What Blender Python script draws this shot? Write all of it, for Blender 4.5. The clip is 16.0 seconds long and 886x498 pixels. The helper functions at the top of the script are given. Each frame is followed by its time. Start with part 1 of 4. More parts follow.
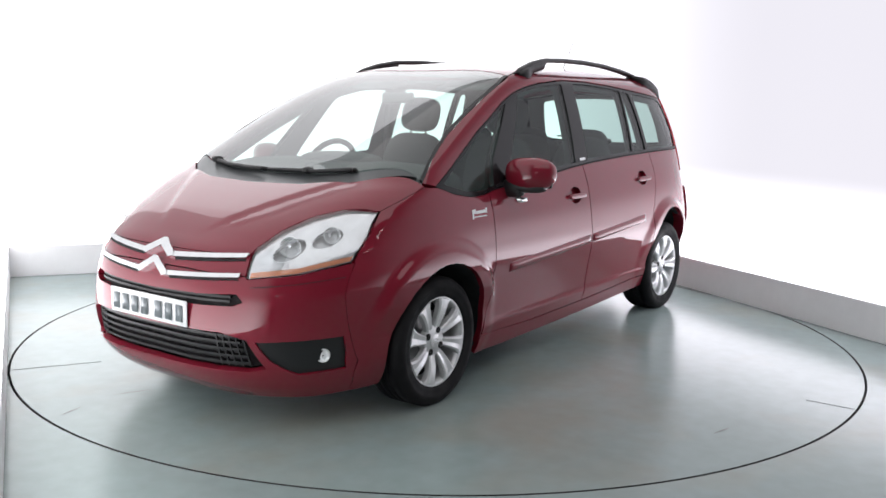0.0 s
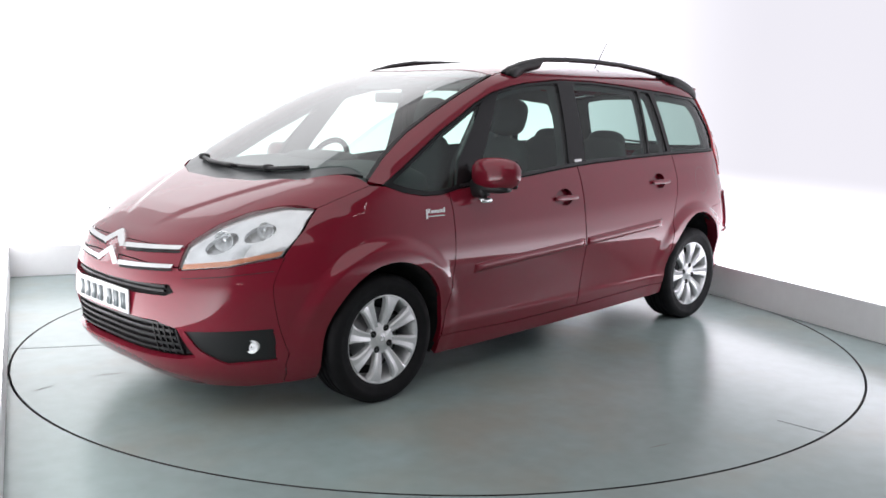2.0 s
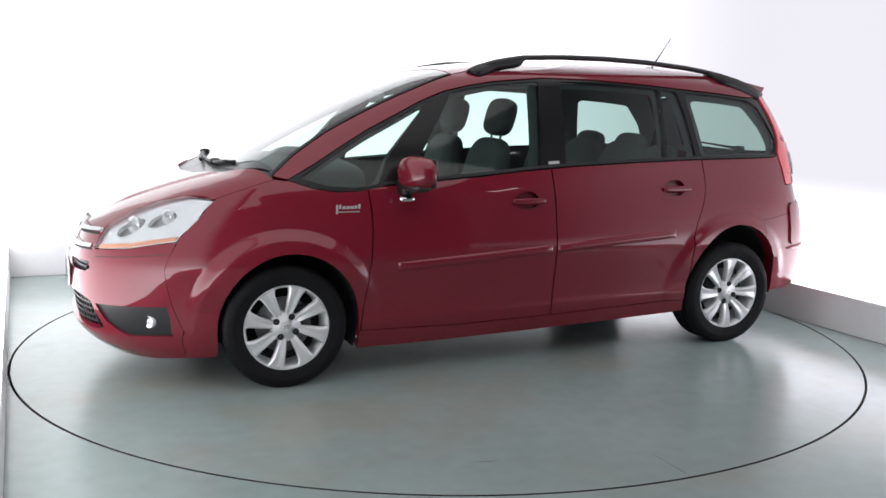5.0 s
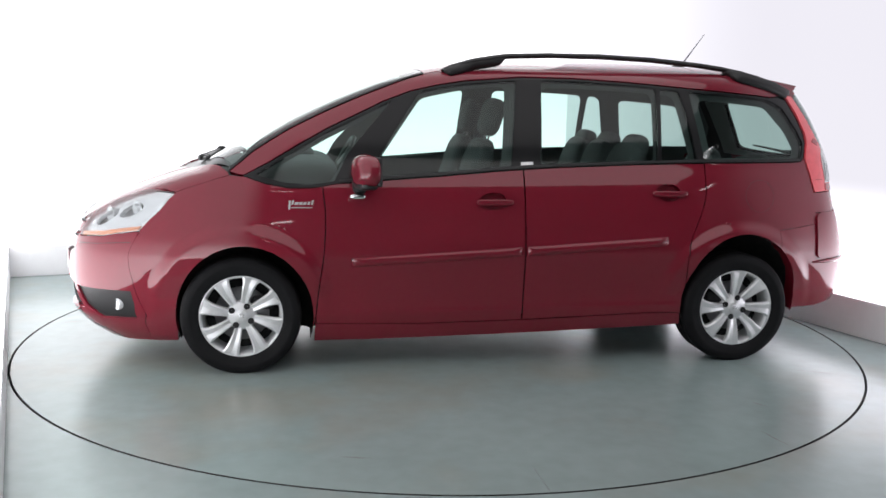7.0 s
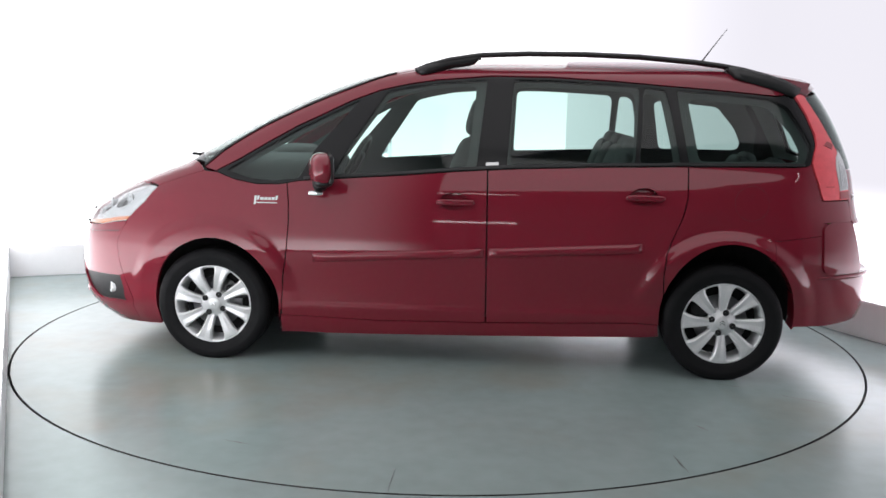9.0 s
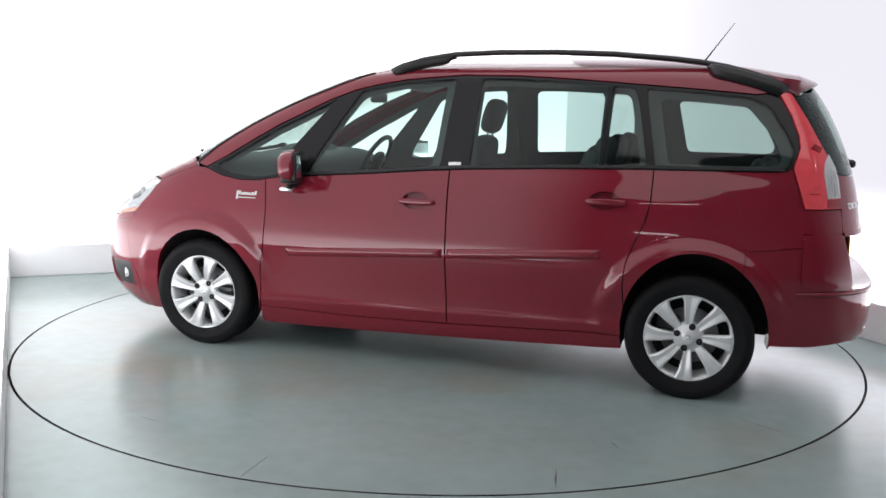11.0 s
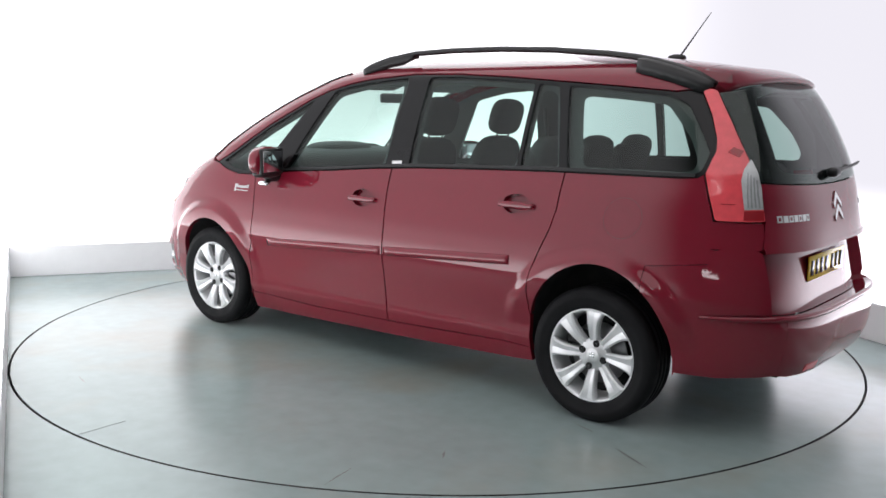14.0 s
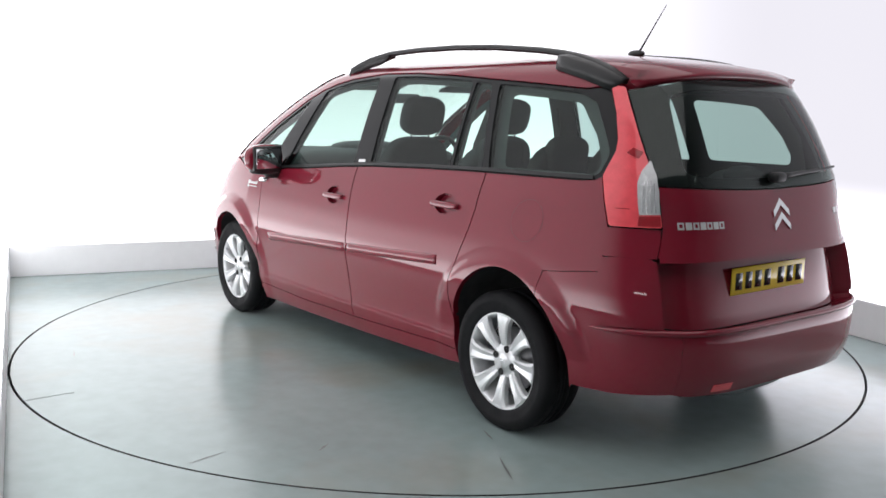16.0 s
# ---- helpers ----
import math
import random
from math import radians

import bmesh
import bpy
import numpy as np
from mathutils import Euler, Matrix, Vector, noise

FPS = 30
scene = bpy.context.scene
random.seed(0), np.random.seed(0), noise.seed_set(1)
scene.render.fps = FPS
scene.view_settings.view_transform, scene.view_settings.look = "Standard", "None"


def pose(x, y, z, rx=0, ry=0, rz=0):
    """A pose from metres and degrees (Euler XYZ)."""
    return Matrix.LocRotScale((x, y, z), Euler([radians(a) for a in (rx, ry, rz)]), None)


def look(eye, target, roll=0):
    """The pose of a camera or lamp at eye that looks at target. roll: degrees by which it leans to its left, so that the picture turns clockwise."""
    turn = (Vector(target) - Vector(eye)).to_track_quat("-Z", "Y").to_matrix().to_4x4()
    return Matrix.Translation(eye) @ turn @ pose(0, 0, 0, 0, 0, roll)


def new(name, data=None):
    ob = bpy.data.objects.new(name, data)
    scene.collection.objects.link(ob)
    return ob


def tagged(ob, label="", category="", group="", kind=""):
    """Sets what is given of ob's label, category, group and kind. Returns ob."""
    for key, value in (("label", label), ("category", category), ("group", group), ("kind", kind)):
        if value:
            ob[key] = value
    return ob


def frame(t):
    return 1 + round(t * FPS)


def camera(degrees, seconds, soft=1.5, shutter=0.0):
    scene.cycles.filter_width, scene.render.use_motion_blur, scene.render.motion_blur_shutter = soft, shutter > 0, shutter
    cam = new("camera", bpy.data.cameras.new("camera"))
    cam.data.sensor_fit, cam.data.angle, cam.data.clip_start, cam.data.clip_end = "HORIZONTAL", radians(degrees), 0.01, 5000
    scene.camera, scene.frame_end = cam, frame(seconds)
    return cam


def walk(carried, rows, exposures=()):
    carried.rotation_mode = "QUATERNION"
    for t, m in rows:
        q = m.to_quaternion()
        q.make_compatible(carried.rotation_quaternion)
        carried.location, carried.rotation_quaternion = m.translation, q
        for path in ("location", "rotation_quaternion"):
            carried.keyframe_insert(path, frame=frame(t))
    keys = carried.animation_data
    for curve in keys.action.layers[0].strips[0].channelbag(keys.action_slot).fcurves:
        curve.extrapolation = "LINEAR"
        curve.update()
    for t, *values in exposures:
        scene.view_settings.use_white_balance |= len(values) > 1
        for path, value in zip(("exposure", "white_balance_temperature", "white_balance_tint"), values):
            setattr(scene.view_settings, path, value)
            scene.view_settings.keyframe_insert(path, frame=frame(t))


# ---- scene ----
# ---- camera: on a stand, still ----
EYE = Vector((0, -5.569, 1.405))
YAW, PITCH = radians(.16), radians(9.05)
AIM = EYE + 5 * Vector((math.sin(YAW) * math.cos(PITCH), math.cos(YAW) * math.cos(PITCH), -math.sin(PITCH)))
cam = camera(52.15, 16.0, soft=1.6)
walk(cam, [(0, look(EYE, AIM, 1.13)), (16.0, look(EYE, AIM, 1.13))], exposures=[(0, 0.0), (16.0, 0.0)])

# ---- light: the studio has no daylight, its walls and ceiling are lit boxes ----
world = bpy.data.worlds.new("studio")
world.use_nodes = True
world.node_tree.nodes["Background"].inputs[0].default_value = (.5, .52, .55, 1)
world.node_tree.nodes["Background"].inputs[1].default_value = .05
scene.world = world
WALL_GLOW, SIDE_GLOW, TUBE_GLOW, CEILING_GLOW = 2.15, .95, 8.0, 1.15


# ---- materials ----
def material(name, colour, rough=.5, metal=0.0, coat=0.0, vary=.0, scale=8.0, bump=0.0, bump_scale=200.0, spec=.5):
    """Principled surface with two scales of variation in tone, and fine relief."""
    m = bpy.data.materials.new(name)
    m.use_nodes = True
    nt = m.node_tree
    b = nt.nodes["Principled BSDF"]
    b.inputs["Base Color"].default_value = (*colour, 1)
    b.inputs["Roughness"].default_value = rough
    b.inputs["Metallic"].default_value = metal
    b.inputs["Coat Weight"].default_value = coat
    b.inputs["Coat Roughness"].default_value = .03
    b.inputs["Specular IOR Level"].default_value = spec
    if vary or bump:
        tc = nt.nodes.new("ShaderNodeTexCoord")
    if vary:
        big, small = nt.nodes.new("ShaderNodeTexNoise"), nt.nodes.new("ShaderNodeTexNoise")
        for n, s in ((big, scale), (small, scale * 12)):
            n.inputs["Scale"].default_value = s
            n.inputs["Detail"].default_value = 5
            nt.links.new(tc.outputs["Object"], n.inputs["Vector"])
        mix = nt.nodes.new("ShaderNodeMath")
        mix.operation = "MULTIPLY_ADD"
        nt.links.new(small.outputs["Fac"], mix.inputs[0])
        mix.inputs[1].default_value = .5
        nt.links.new(big.outputs["Fac"], mix.inputs[2])
        ramp = nt.nodes.new("ShaderNodeMapRange")
        ramp.inputs[1].default_value, ramp.inputs[2].default_value = .45, 1.05
        ramp.inputs[3].default_value, ramp.inputs[4].default_value = 1 - vary, 1 + vary
        nt.links.new(mix.outputs[0], ramp.inputs[0])
        tone = nt.nodes.new("ShaderNodeVectorMath")
        tone.operation = "SCALE"
        tone.inputs[0].default_value = colour
        nt.links.new(ramp.outputs[0], tone.inputs["Scale"])
        nt.links.new(tone.outputs[0], b.inputs["Base Color"])
        gloss = nt.nodes.new("ShaderNodeMapRange")
        gloss.inputs[1].default_value, gloss.inputs[2].default_value = .3, .7
        gloss.inputs[3].default_value, gloss.inputs[4].default_value = rough * (1 - vary), min(1, rough * (1 + vary))
        nt.links.new(big.outputs["Fac"], gloss.inputs[0])
        nt.links.new(gloss.outputs[0], b.inputs["Roughness"])
    if bump:
        n = nt.nodes.new("ShaderNodeTexNoise")
        n.inputs["Scale"].default_value = bump_scale
        n.inputs["Detail"].default_value = 3
        nt.links.new(tc.outputs["Object"], n.inputs["Vector"])
        bp = nt.nodes.new("ShaderNodeBump")
        bp.inputs["Strength"].default_value = bump
        bp.inputs["Distance"].default_value = .004
        nt.links.new(n.outputs["Fac"], bp.inputs["Height"])
        nt.links.new(bp.outputs["Normal"], b.inputs["Normal"])
    return m


def glow(name, colour, strength, scale=.4, vary=.03):
    """Back-lit stretched fabric: a soft unevenness in the light behind it."""
    m = bpy.data.materials.new(name)
    m.use_nodes = True
    nt = m.node_tree
    nt.nodes.remove(nt.nodes["Principled BSDF"])
    e = nt.nodes.new("ShaderNodeEmission")
    tc, n, r = (nt.nodes.new(k) for k in ("ShaderNodeTexCoord", "ShaderNodeTexNoise", "ShaderNodeMapRange"))
    n.inputs["Scale"].default_value = scale
    r.inputs[3].default_value, r.inputs[4].default_value = strength * (1 - vary), strength * (1 + vary)
    e.inputs[0].default_value = (*colour, 1)
    nt.links.new(tc.outputs["Object"], n.inputs["Vector"])
    nt.links.new(n.outputs["Fac"], r.inputs[0])
    nt.links.new(r.outputs[0], e.inputs[1])
    nt.links.new(e.outputs[0], nt.nodes["Material Output"].inputs[0])
    return m


def glow_by_height(m, gain, low, high, least=1.0):
    """Grade put into a lit wall's emission: brightest at its foot, dimmer towards its top edge."""
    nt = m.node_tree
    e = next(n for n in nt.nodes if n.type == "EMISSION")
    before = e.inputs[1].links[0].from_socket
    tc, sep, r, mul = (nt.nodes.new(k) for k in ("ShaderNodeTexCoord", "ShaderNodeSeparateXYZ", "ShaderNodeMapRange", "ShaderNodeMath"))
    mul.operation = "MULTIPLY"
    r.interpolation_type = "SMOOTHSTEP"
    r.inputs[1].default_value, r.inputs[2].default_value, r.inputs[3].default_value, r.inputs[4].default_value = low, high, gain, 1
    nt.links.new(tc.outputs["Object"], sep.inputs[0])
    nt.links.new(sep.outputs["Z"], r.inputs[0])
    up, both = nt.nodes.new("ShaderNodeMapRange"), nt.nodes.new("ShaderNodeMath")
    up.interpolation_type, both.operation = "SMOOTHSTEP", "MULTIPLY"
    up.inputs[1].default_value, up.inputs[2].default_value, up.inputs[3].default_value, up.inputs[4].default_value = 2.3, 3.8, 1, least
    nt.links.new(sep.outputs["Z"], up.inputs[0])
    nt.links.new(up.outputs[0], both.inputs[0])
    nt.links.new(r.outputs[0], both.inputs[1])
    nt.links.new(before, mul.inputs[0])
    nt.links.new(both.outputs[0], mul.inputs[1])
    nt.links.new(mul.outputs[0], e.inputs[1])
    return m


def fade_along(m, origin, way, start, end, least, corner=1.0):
    """Grade put into a wall's emission: dims along it, corner scales its start."""
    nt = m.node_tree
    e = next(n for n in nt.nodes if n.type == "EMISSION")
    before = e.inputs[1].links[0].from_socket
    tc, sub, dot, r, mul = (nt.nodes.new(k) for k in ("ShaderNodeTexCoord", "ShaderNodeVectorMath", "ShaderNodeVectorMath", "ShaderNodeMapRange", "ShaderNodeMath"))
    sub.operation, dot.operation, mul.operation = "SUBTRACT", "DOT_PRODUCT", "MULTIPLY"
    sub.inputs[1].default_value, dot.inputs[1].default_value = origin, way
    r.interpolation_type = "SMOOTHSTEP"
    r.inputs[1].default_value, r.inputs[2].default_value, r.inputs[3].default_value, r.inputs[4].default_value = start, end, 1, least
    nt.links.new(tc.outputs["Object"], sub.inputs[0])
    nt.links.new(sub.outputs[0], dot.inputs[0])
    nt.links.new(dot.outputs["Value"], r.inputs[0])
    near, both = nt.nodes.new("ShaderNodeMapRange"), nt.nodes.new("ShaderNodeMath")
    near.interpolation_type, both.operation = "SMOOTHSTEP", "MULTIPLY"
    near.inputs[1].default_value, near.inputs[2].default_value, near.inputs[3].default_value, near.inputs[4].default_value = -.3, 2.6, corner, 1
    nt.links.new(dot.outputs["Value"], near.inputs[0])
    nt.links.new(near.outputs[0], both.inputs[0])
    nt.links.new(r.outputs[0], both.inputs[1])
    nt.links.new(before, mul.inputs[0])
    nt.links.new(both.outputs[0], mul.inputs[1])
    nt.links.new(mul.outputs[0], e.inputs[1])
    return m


def glass(name, tint, gloss=.05, rough=.0, power=4.0):
    """A thin pane: tinted see-through, with gloss that grows towards grazing view."""
    m = bpy.data.materials.new(name)
    m.use_nodes = True
    nt = m.node_tree
    nt.nodes.remove(nt.nodes["Principled BSDF"])
    t, g, mx, f, p, r = (nt.nodes.new(k) for k in ("ShaderNodeBsdfTransparent", "ShaderNodeBsdfGlossy", "ShaderNodeMixShader", "ShaderNodeLayerWeight", "ShaderNodeMath", "ShaderNodeMapRange"))
    t.inputs[0].default_value = (*tint, 1)
    g.inputs["Roughness"].default_value = rough
    f.inputs["Blend"].default_value = .5
    p.operation, p.inputs[1].default_value = "POWER", power
    r.inputs[3].default_value, r.inputs[4].default_value = gloss, 1.0
    nt.links.new(f.outputs["Facing"], p.inputs[0])
    nt.links.new(p.outputs[0], r.inputs[0])
    nt.links.new(r.outputs[0], mx.inputs[0])
    nt.links.new(t.outputs[0], mx.inputs[1])
    nt.links.new(g.outputs[0], mx.inputs[2])
    nt.links.new(mx.outputs[0], nt.nodes["Material Output"].inputs[0])
    return m


def floor_paint(name, seed):
    """Glossy grey floor paint with brown stains and dull scuffs."""
    m = material(name, (.232, .288, .283), .23, vary=.13, scale=.9, bump=.03, bump_scale=40, spec=.26)
    nt = m.node_tree
    b = nt.nodes["Principled BSDF"]
    tone = b.inputs["Base Color"].links[0].from_socket
    tc, n, r, mx = (nt.nodes.new(k) for k in ("ShaderNodeTexCoord", "ShaderNodeTexNoise", "ShaderNodeMapRange", "ShaderNodeMix"))
    n.noise_dimensions = "4D"
    n.inputs["W"].default_value = seed
    n.inputs["Scale"].default_value = 1.1
    n.inputs["Detail"].default_value = 6
    r.inputs[1].default_value, r.inputs[2].default_value = .50, .68
    r.inputs[3].default_value, r.inputs[4].default_value = 0, .42
    mx.data_type = "RGBA"
    mx.inputs[7].default_value = (.25, .205, .15, 1)
    nt.links.new(tc.outputs["Object"], n.inputs["Vector"])
    nt.links.new(n.outputs["Fac"], r.inputs[0])
    nt.links.new(r.outputs[0], mx.inputs[0])
    nt.links.new(tone, mx.inputs[6])
    nt.links.new(mx.outputs[2], b.inputs["Base Color"])
    return m


PAINT = material("red_metallic_paint", (.186, .0085, .0225), .5, .12, 1.0, .06, 3, .03, 900, .06)
PAINT.node_tree.nodes["Principled BSDF"].inputs["Coat IOR"].default_value = 1.56
WHITE = material("white_painted_board", (.80, .80, .81), .55, vary=.05, scale=1.2)
FLOOR = floor_paint("grey_floor_paint", 2.3)
DISC = floor_paint("grey_turntable_paint", 7.1)
GAP = material("dark_gap", (.02, .022, .022), .7, vary=.2)
BACKWALL = material("grey_studio_wall", (.55, .55, .56), .8, vary=.08, scale=1)
CEIL = material("pale_ceiling", (.6, .6, .6), .8, vary=.05, scale=1)
COWL = material("grey_black_scuttle_plastic", (.075, .08, .082), .35, vary=.12, scale=12, bump=.1, bump_scale=500)
BLACK = material("black_plastic", (.012, .012, .013), .42, vary=.12, scale=20, bump=.1, bump_scale=600)
GLOSSBLACK = material("gloss_black_trim", (.010, .010, .011), .2, vary=.06, scale=6, spec=.3)
RUBBER = material("tyre_rubber", (.008, .008, .009), .7, spec=.16, vary=.2, scale=14, bump=.15, bump_scale=300)
ALLOY = material("silver_alloy", (.70, .71, .72), .34, .35, .5, .05, 30)
CHROME = material("chrome", (.82, .83, .84), .08, 1.0, vary=.05, scale=20)
STEEL = material("brake_steel", (.30, .30, .31), .35, .9, vary=.15, scale=30)
DARK = material("black_liner", (.01, .01, .011), .85, vary=.2, scale=15)
FABRIC = material("charcoal_seat_fabric", (.105, .11, .115), .9, vary=.12, scale=25, bump=.3, bump_scale=800)
DASH = material("dark_grey_dashboard", (.088, .095, .097), .65, vary=.1, scale=20, bump=.15, bump_scale=700)
LINING = material("grey_lining", (.19, .20, .20), .9, vary=.05, scale=10)
GLASS = glass("green_tinted_glass", (.60, .72, .68), .045, .0, 5.0)
SCREEN = glass("windscreen_glass", (.64, .74, .71), .09, .0, 3.6)
LENS = glass("clear_lens", (.93, .95, .96), .14, .04)
REDLENS = material("red_lamp_lens", (.80, .085, .105), .12, 0, .6, .10, 30, .0)
REDDEEP = material("deep_red_lamp_lens", (.30, .012, .02), .12, 0, .6, .1, 30)
CLEARLAMP = material("clear_ribbed_lamp_lens", (.58, .59, .60), .18, .3, .6, .12, 60, .3, 260)
REFLECTOR = material("lamp_reflector", (.80, .81, .82), .16, .7, vary=.2, scale=40, bump=.5, bump_scale=55)
BOWL = material("pale_lamp_bowl", (.74, .76, .77), .25, .25, vary=.15, scale=50)
AMBER = material("amber_lamp_strip", (.75, .30, .16), .25, vary=.1, scale=40)
PLATEWHITE = material("white_number_plate", (.78, .79, .80), .1, vary=.03, scale=20)
PLATEYELLOW = material("yellow_number_plate", (.80, .56, .05), .09, vary=.03, scale=20)
PLATEINK = material("grey_plate_characters", (.16, .18, .19), .12, vary=.1, scale=30)
BLACKINK = material("black_plate_characters", (.02, .02, .02), .12, vary=.1, scale=30)
JOINT = material("grey_joint", (.17, .20, .20), .5, vary=.2, scale=30)
SCUFF = material("dark_scuff", (.07, .072, .07), .5, vary=.3, scale=30)
BADGE = material("pale_badge", (.80, .80, .81), .2, .5, vary=.05, scale=40)
MIRROR = material("mirror_glass", (.75, .78, .80), .02, 1.0, vary=.01, scale=5)
FABRICWALL = glow_by_height(glow("lit_white_fabric", (.985, .985, 1.02), WALL_GLOW), 1.45, .3, 1.8)
FABRICTOP = glow("lit_ceiling_fabric", (1.0, .98, 1.0), CEILING_GLOW)
TUBE = glow("lit_tube", (1.0, .98, 1.0), TUBE_GLOW)


# ---- mesh helpers ----
def finish(name, bm, mat, parent=None, label="", smooth=True):
    me = bpy.data.meshes.new(name)
    bm.normal_update()
    bm.to_mesh(me)
    bm.free()
    for p in me.polygons:
        p.use_smooth = smooth
    me.materials.append(mat)
    ob = new(name, me)
    ob.parent = parent
    if label:
        ob["label"] = label
    return ob


def part(name, bm, mat, parent, label="", smooth=True):
    return finish(name, bm, mat, parent, label, smooth)


def empty(name, parent=None, m=None):
    ob = new(name)
    ob.empty_display_size = .2
    ob.parent = parent
    if m is not None:
        ob.matrix_basis = m
    return ob


def rbox(size, at=(0, 0, 0), bevel=.01, segs=2, turn=None, bm=None):
    """A box with rounded edges."""
    bm = bm or bmesh.new()
    m = Matrix.Translation(at) @ (turn or Matrix()) @ Matrix.Diagonal((*size, 1))
    got = bmesh.ops.create_cube(bm, size=1, matrix=m)
    if bevel:
        edges = list({e for v in got["verts"] for e in v.link_edges})
        bmesh.ops.bevel(bm, geom=edges, offset=bevel, segments=segs, affect="EDGES", profile=.5)
    return bm


def lathe(profile, n=64, bm=None, at=(0, 0, 0), close=False):
    """Turn a profile of (radius, y) about the y axis."""
    bm = bm or bmesh.new()
    rings = []
    for r, y in profile:
        rings.append([bm.verts.new((at[0] + r * math.cos(2 * math.pi * k / n), at[1] + y, at[2] + r * math.sin(2 * math.pi * k / n))) for k in range(n)])
    for i in range(len(rings) - 1 + (1 if close else 0)):
        a, b = rings[i], rings[(i + 1) % len(rings)]
        for k in range(n):
            bm.faces.new((a[k], a[(k + 1) % n], b[(k + 1) % n], b[k]))
    return bm


def tube(points, radius, n=8, bm=None, flat=1.0):
    """A tube along points; radius may be a list. flat squashes it upright."""
    bm = bm or bmesh.new()
    pts = [Vector(p) for p in points]
    rad = radius if isinstance(radius, (list, tuple)) else [radius] * len(pts)
    rings = []
    for i, p in enumerate(pts):
        d = (pts[min(i + 1, len(pts) - 1)] - pts[max(i - 1, 0)]).normalized()
        s = d.cross(Vector((0, 0, 1)))
        s = s.normalized() if s.length > .05 else Vector((1, 0, 0))
        u = s.cross(d).normalized()
        rings.append([bm.verts.new(p + rad[i] * (s * math.cos(2 * math.pi * k / n) + flat * u * math.sin(2 * math.pi * k / n))) for k in range(n)])
    for a, b in zip(rings, rings[1:]):
        for k in range(n):
            bm.faces.new((a[k], a[(k + 1) % n], b[(k + 1) % n], b[k]))
    bm.faces.new(rings[0][::-1])
    bm.faces.new(rings[-1])
    return bm


def blob(size, at, power=3.0, n=20, bm=None, turn=None):
    """A rounded cushion: a superellipsoid."""
    bm = bm or bmesh.new()
    def sp(v, e):
        return math.copysign(abs(v) ** e, v)
    e = 2 / power
    m = Matrix.Translation(at) @ (turn or Matrix())
    rows = []
    for i in range(n + 1):
        a = -math.pi / 2 + math.pi * i / n
        row = []
        for k in range(2 * n):
            b = math.pi * k / n
            row.append(bm.verts.new(m @ Vector((size[0] / 2 * sp(math.cos(a), e) * sp(math.cos(b), e), size[1] / 2 * sp(math.cos(a), e) * sp(math.sin(b), e), size[2] / 2 * sp(math.sin(a), e)))))
        rows.append(row)
    for p, q in zip(rows, rows[1:]):
        for k in range(2 * n):
            bm.faces.new((p[k], p[(k + 1) % (2 * n)], q[(k + 1) % (2 * n)], q[k]))
    bmesh.ops.remove_doubles(bm, verts=bm.verts, dist=1e-5)
    return bm


# ---- the shape of the car's body ----
def curve(*pts):
    """A monotone cubic through (a, b) pairs."""
    a = np.array([p[0] for p in pts], float)
    b = np.array([p[1] for p in pts], float)
    h = np.diff(a)
    d = np.diff(b) / h
    m = np.zeros(len(a))
    m[0], m[-1] = d[0], d[-1]
    for i in range(1, len(a) - 1):
        if d[i - 1] * d[i] > 0:
            w1, w2 = 2 * h[i] + h[i - 1], h[i] + 2 * h[i - 1]
            m[i] = (w1 + w2) / (w1 / d[i - 1] + w2 / d[i])

    def at(x):
        x = np.clip(x, a[0], a[-1])
        i = np.clip(np.searchsorted(a, x) - 1, 0, len(a) - 2)
        s = (x - a[i]) / h[i]
        return (b[i] * (1 + 2 * s) * (1 - s) ** 2 + m[i] * h[i] * s * (1 - s) ** 2
                + b[i + 1] * s * s * (3 - 2 * s) + m[i + 1] * h[i] * s * s * (s - 1))
    return at


# plan outline of the body at each height: nose, tail, half width
NOSE = curve((.14, 2.16), (.22, 2.27), (.30, 2.325), (.45, 2.34), (.58, 2.325), (.70, 2.285), (.78, 2.235), (.84, 2.15),
             (.90, 2.04), (.96, 1.90), (1.02, 1.74), (1.06, 1.62), (1.15, 1.46), (1.25, 1.28), (1.35, 1.09), (1.45, .88),
             (1.53, .68), (1.582, .52), (1.622, .35), (1.655, .10), (1.674, -.20), (1.684, -.60))
TAIL = curve((.20, -2.10), (.28, -2.175), (.40, -2.22), (.50, -2.225), (.60, -2.20), (.75, -2.17), (.85, -2.15), (1.0, -2.12),
             (1.14, -2.075), (1.30, -2.01), (1.45, -1.93), (1.53, -1.87), (1.572, -1.80), (1.608, -1.68), (1.645, -1.40), (1.664, -1.1), (1.684, -.64))
WIDE = curve((.14, .79), (.20, .818), (.30, .846), (.40, .858), (.50, .873), (.58, .887), (.63, .8935), (.67, .8925), (.75, .884), (.85, .871), (.95, .851), (1.03, .826),
             (1.10, .798), (1.2, .772), (1.35, .728), (1.48, .682), (1.55, .654), (1.59, .602), (1.618, .53), (1.641, .43), (1.664, .28), (1.684, .04))
FORE = curve((.9, .9), (1.05, .80), (1.2, .55), (1.4, .15), (1.585, -.4), (1.684, -.6))
BACK = curve((.9, -.9), (1.3, -.85), (1.684, -.64))


BEND = curve((.4, 3.3), (.8, 3.1), (.92, 3.5), (1.0, 4.3), (1.14, 6.0), (1.5, 6.0), (1.684, 3.5))


TURN = curve((.3, 4.4), (.75, 4.3), (.95, 4.05), (1.15, 4.9), (1.5, 4.9), (1.684, 4.0))


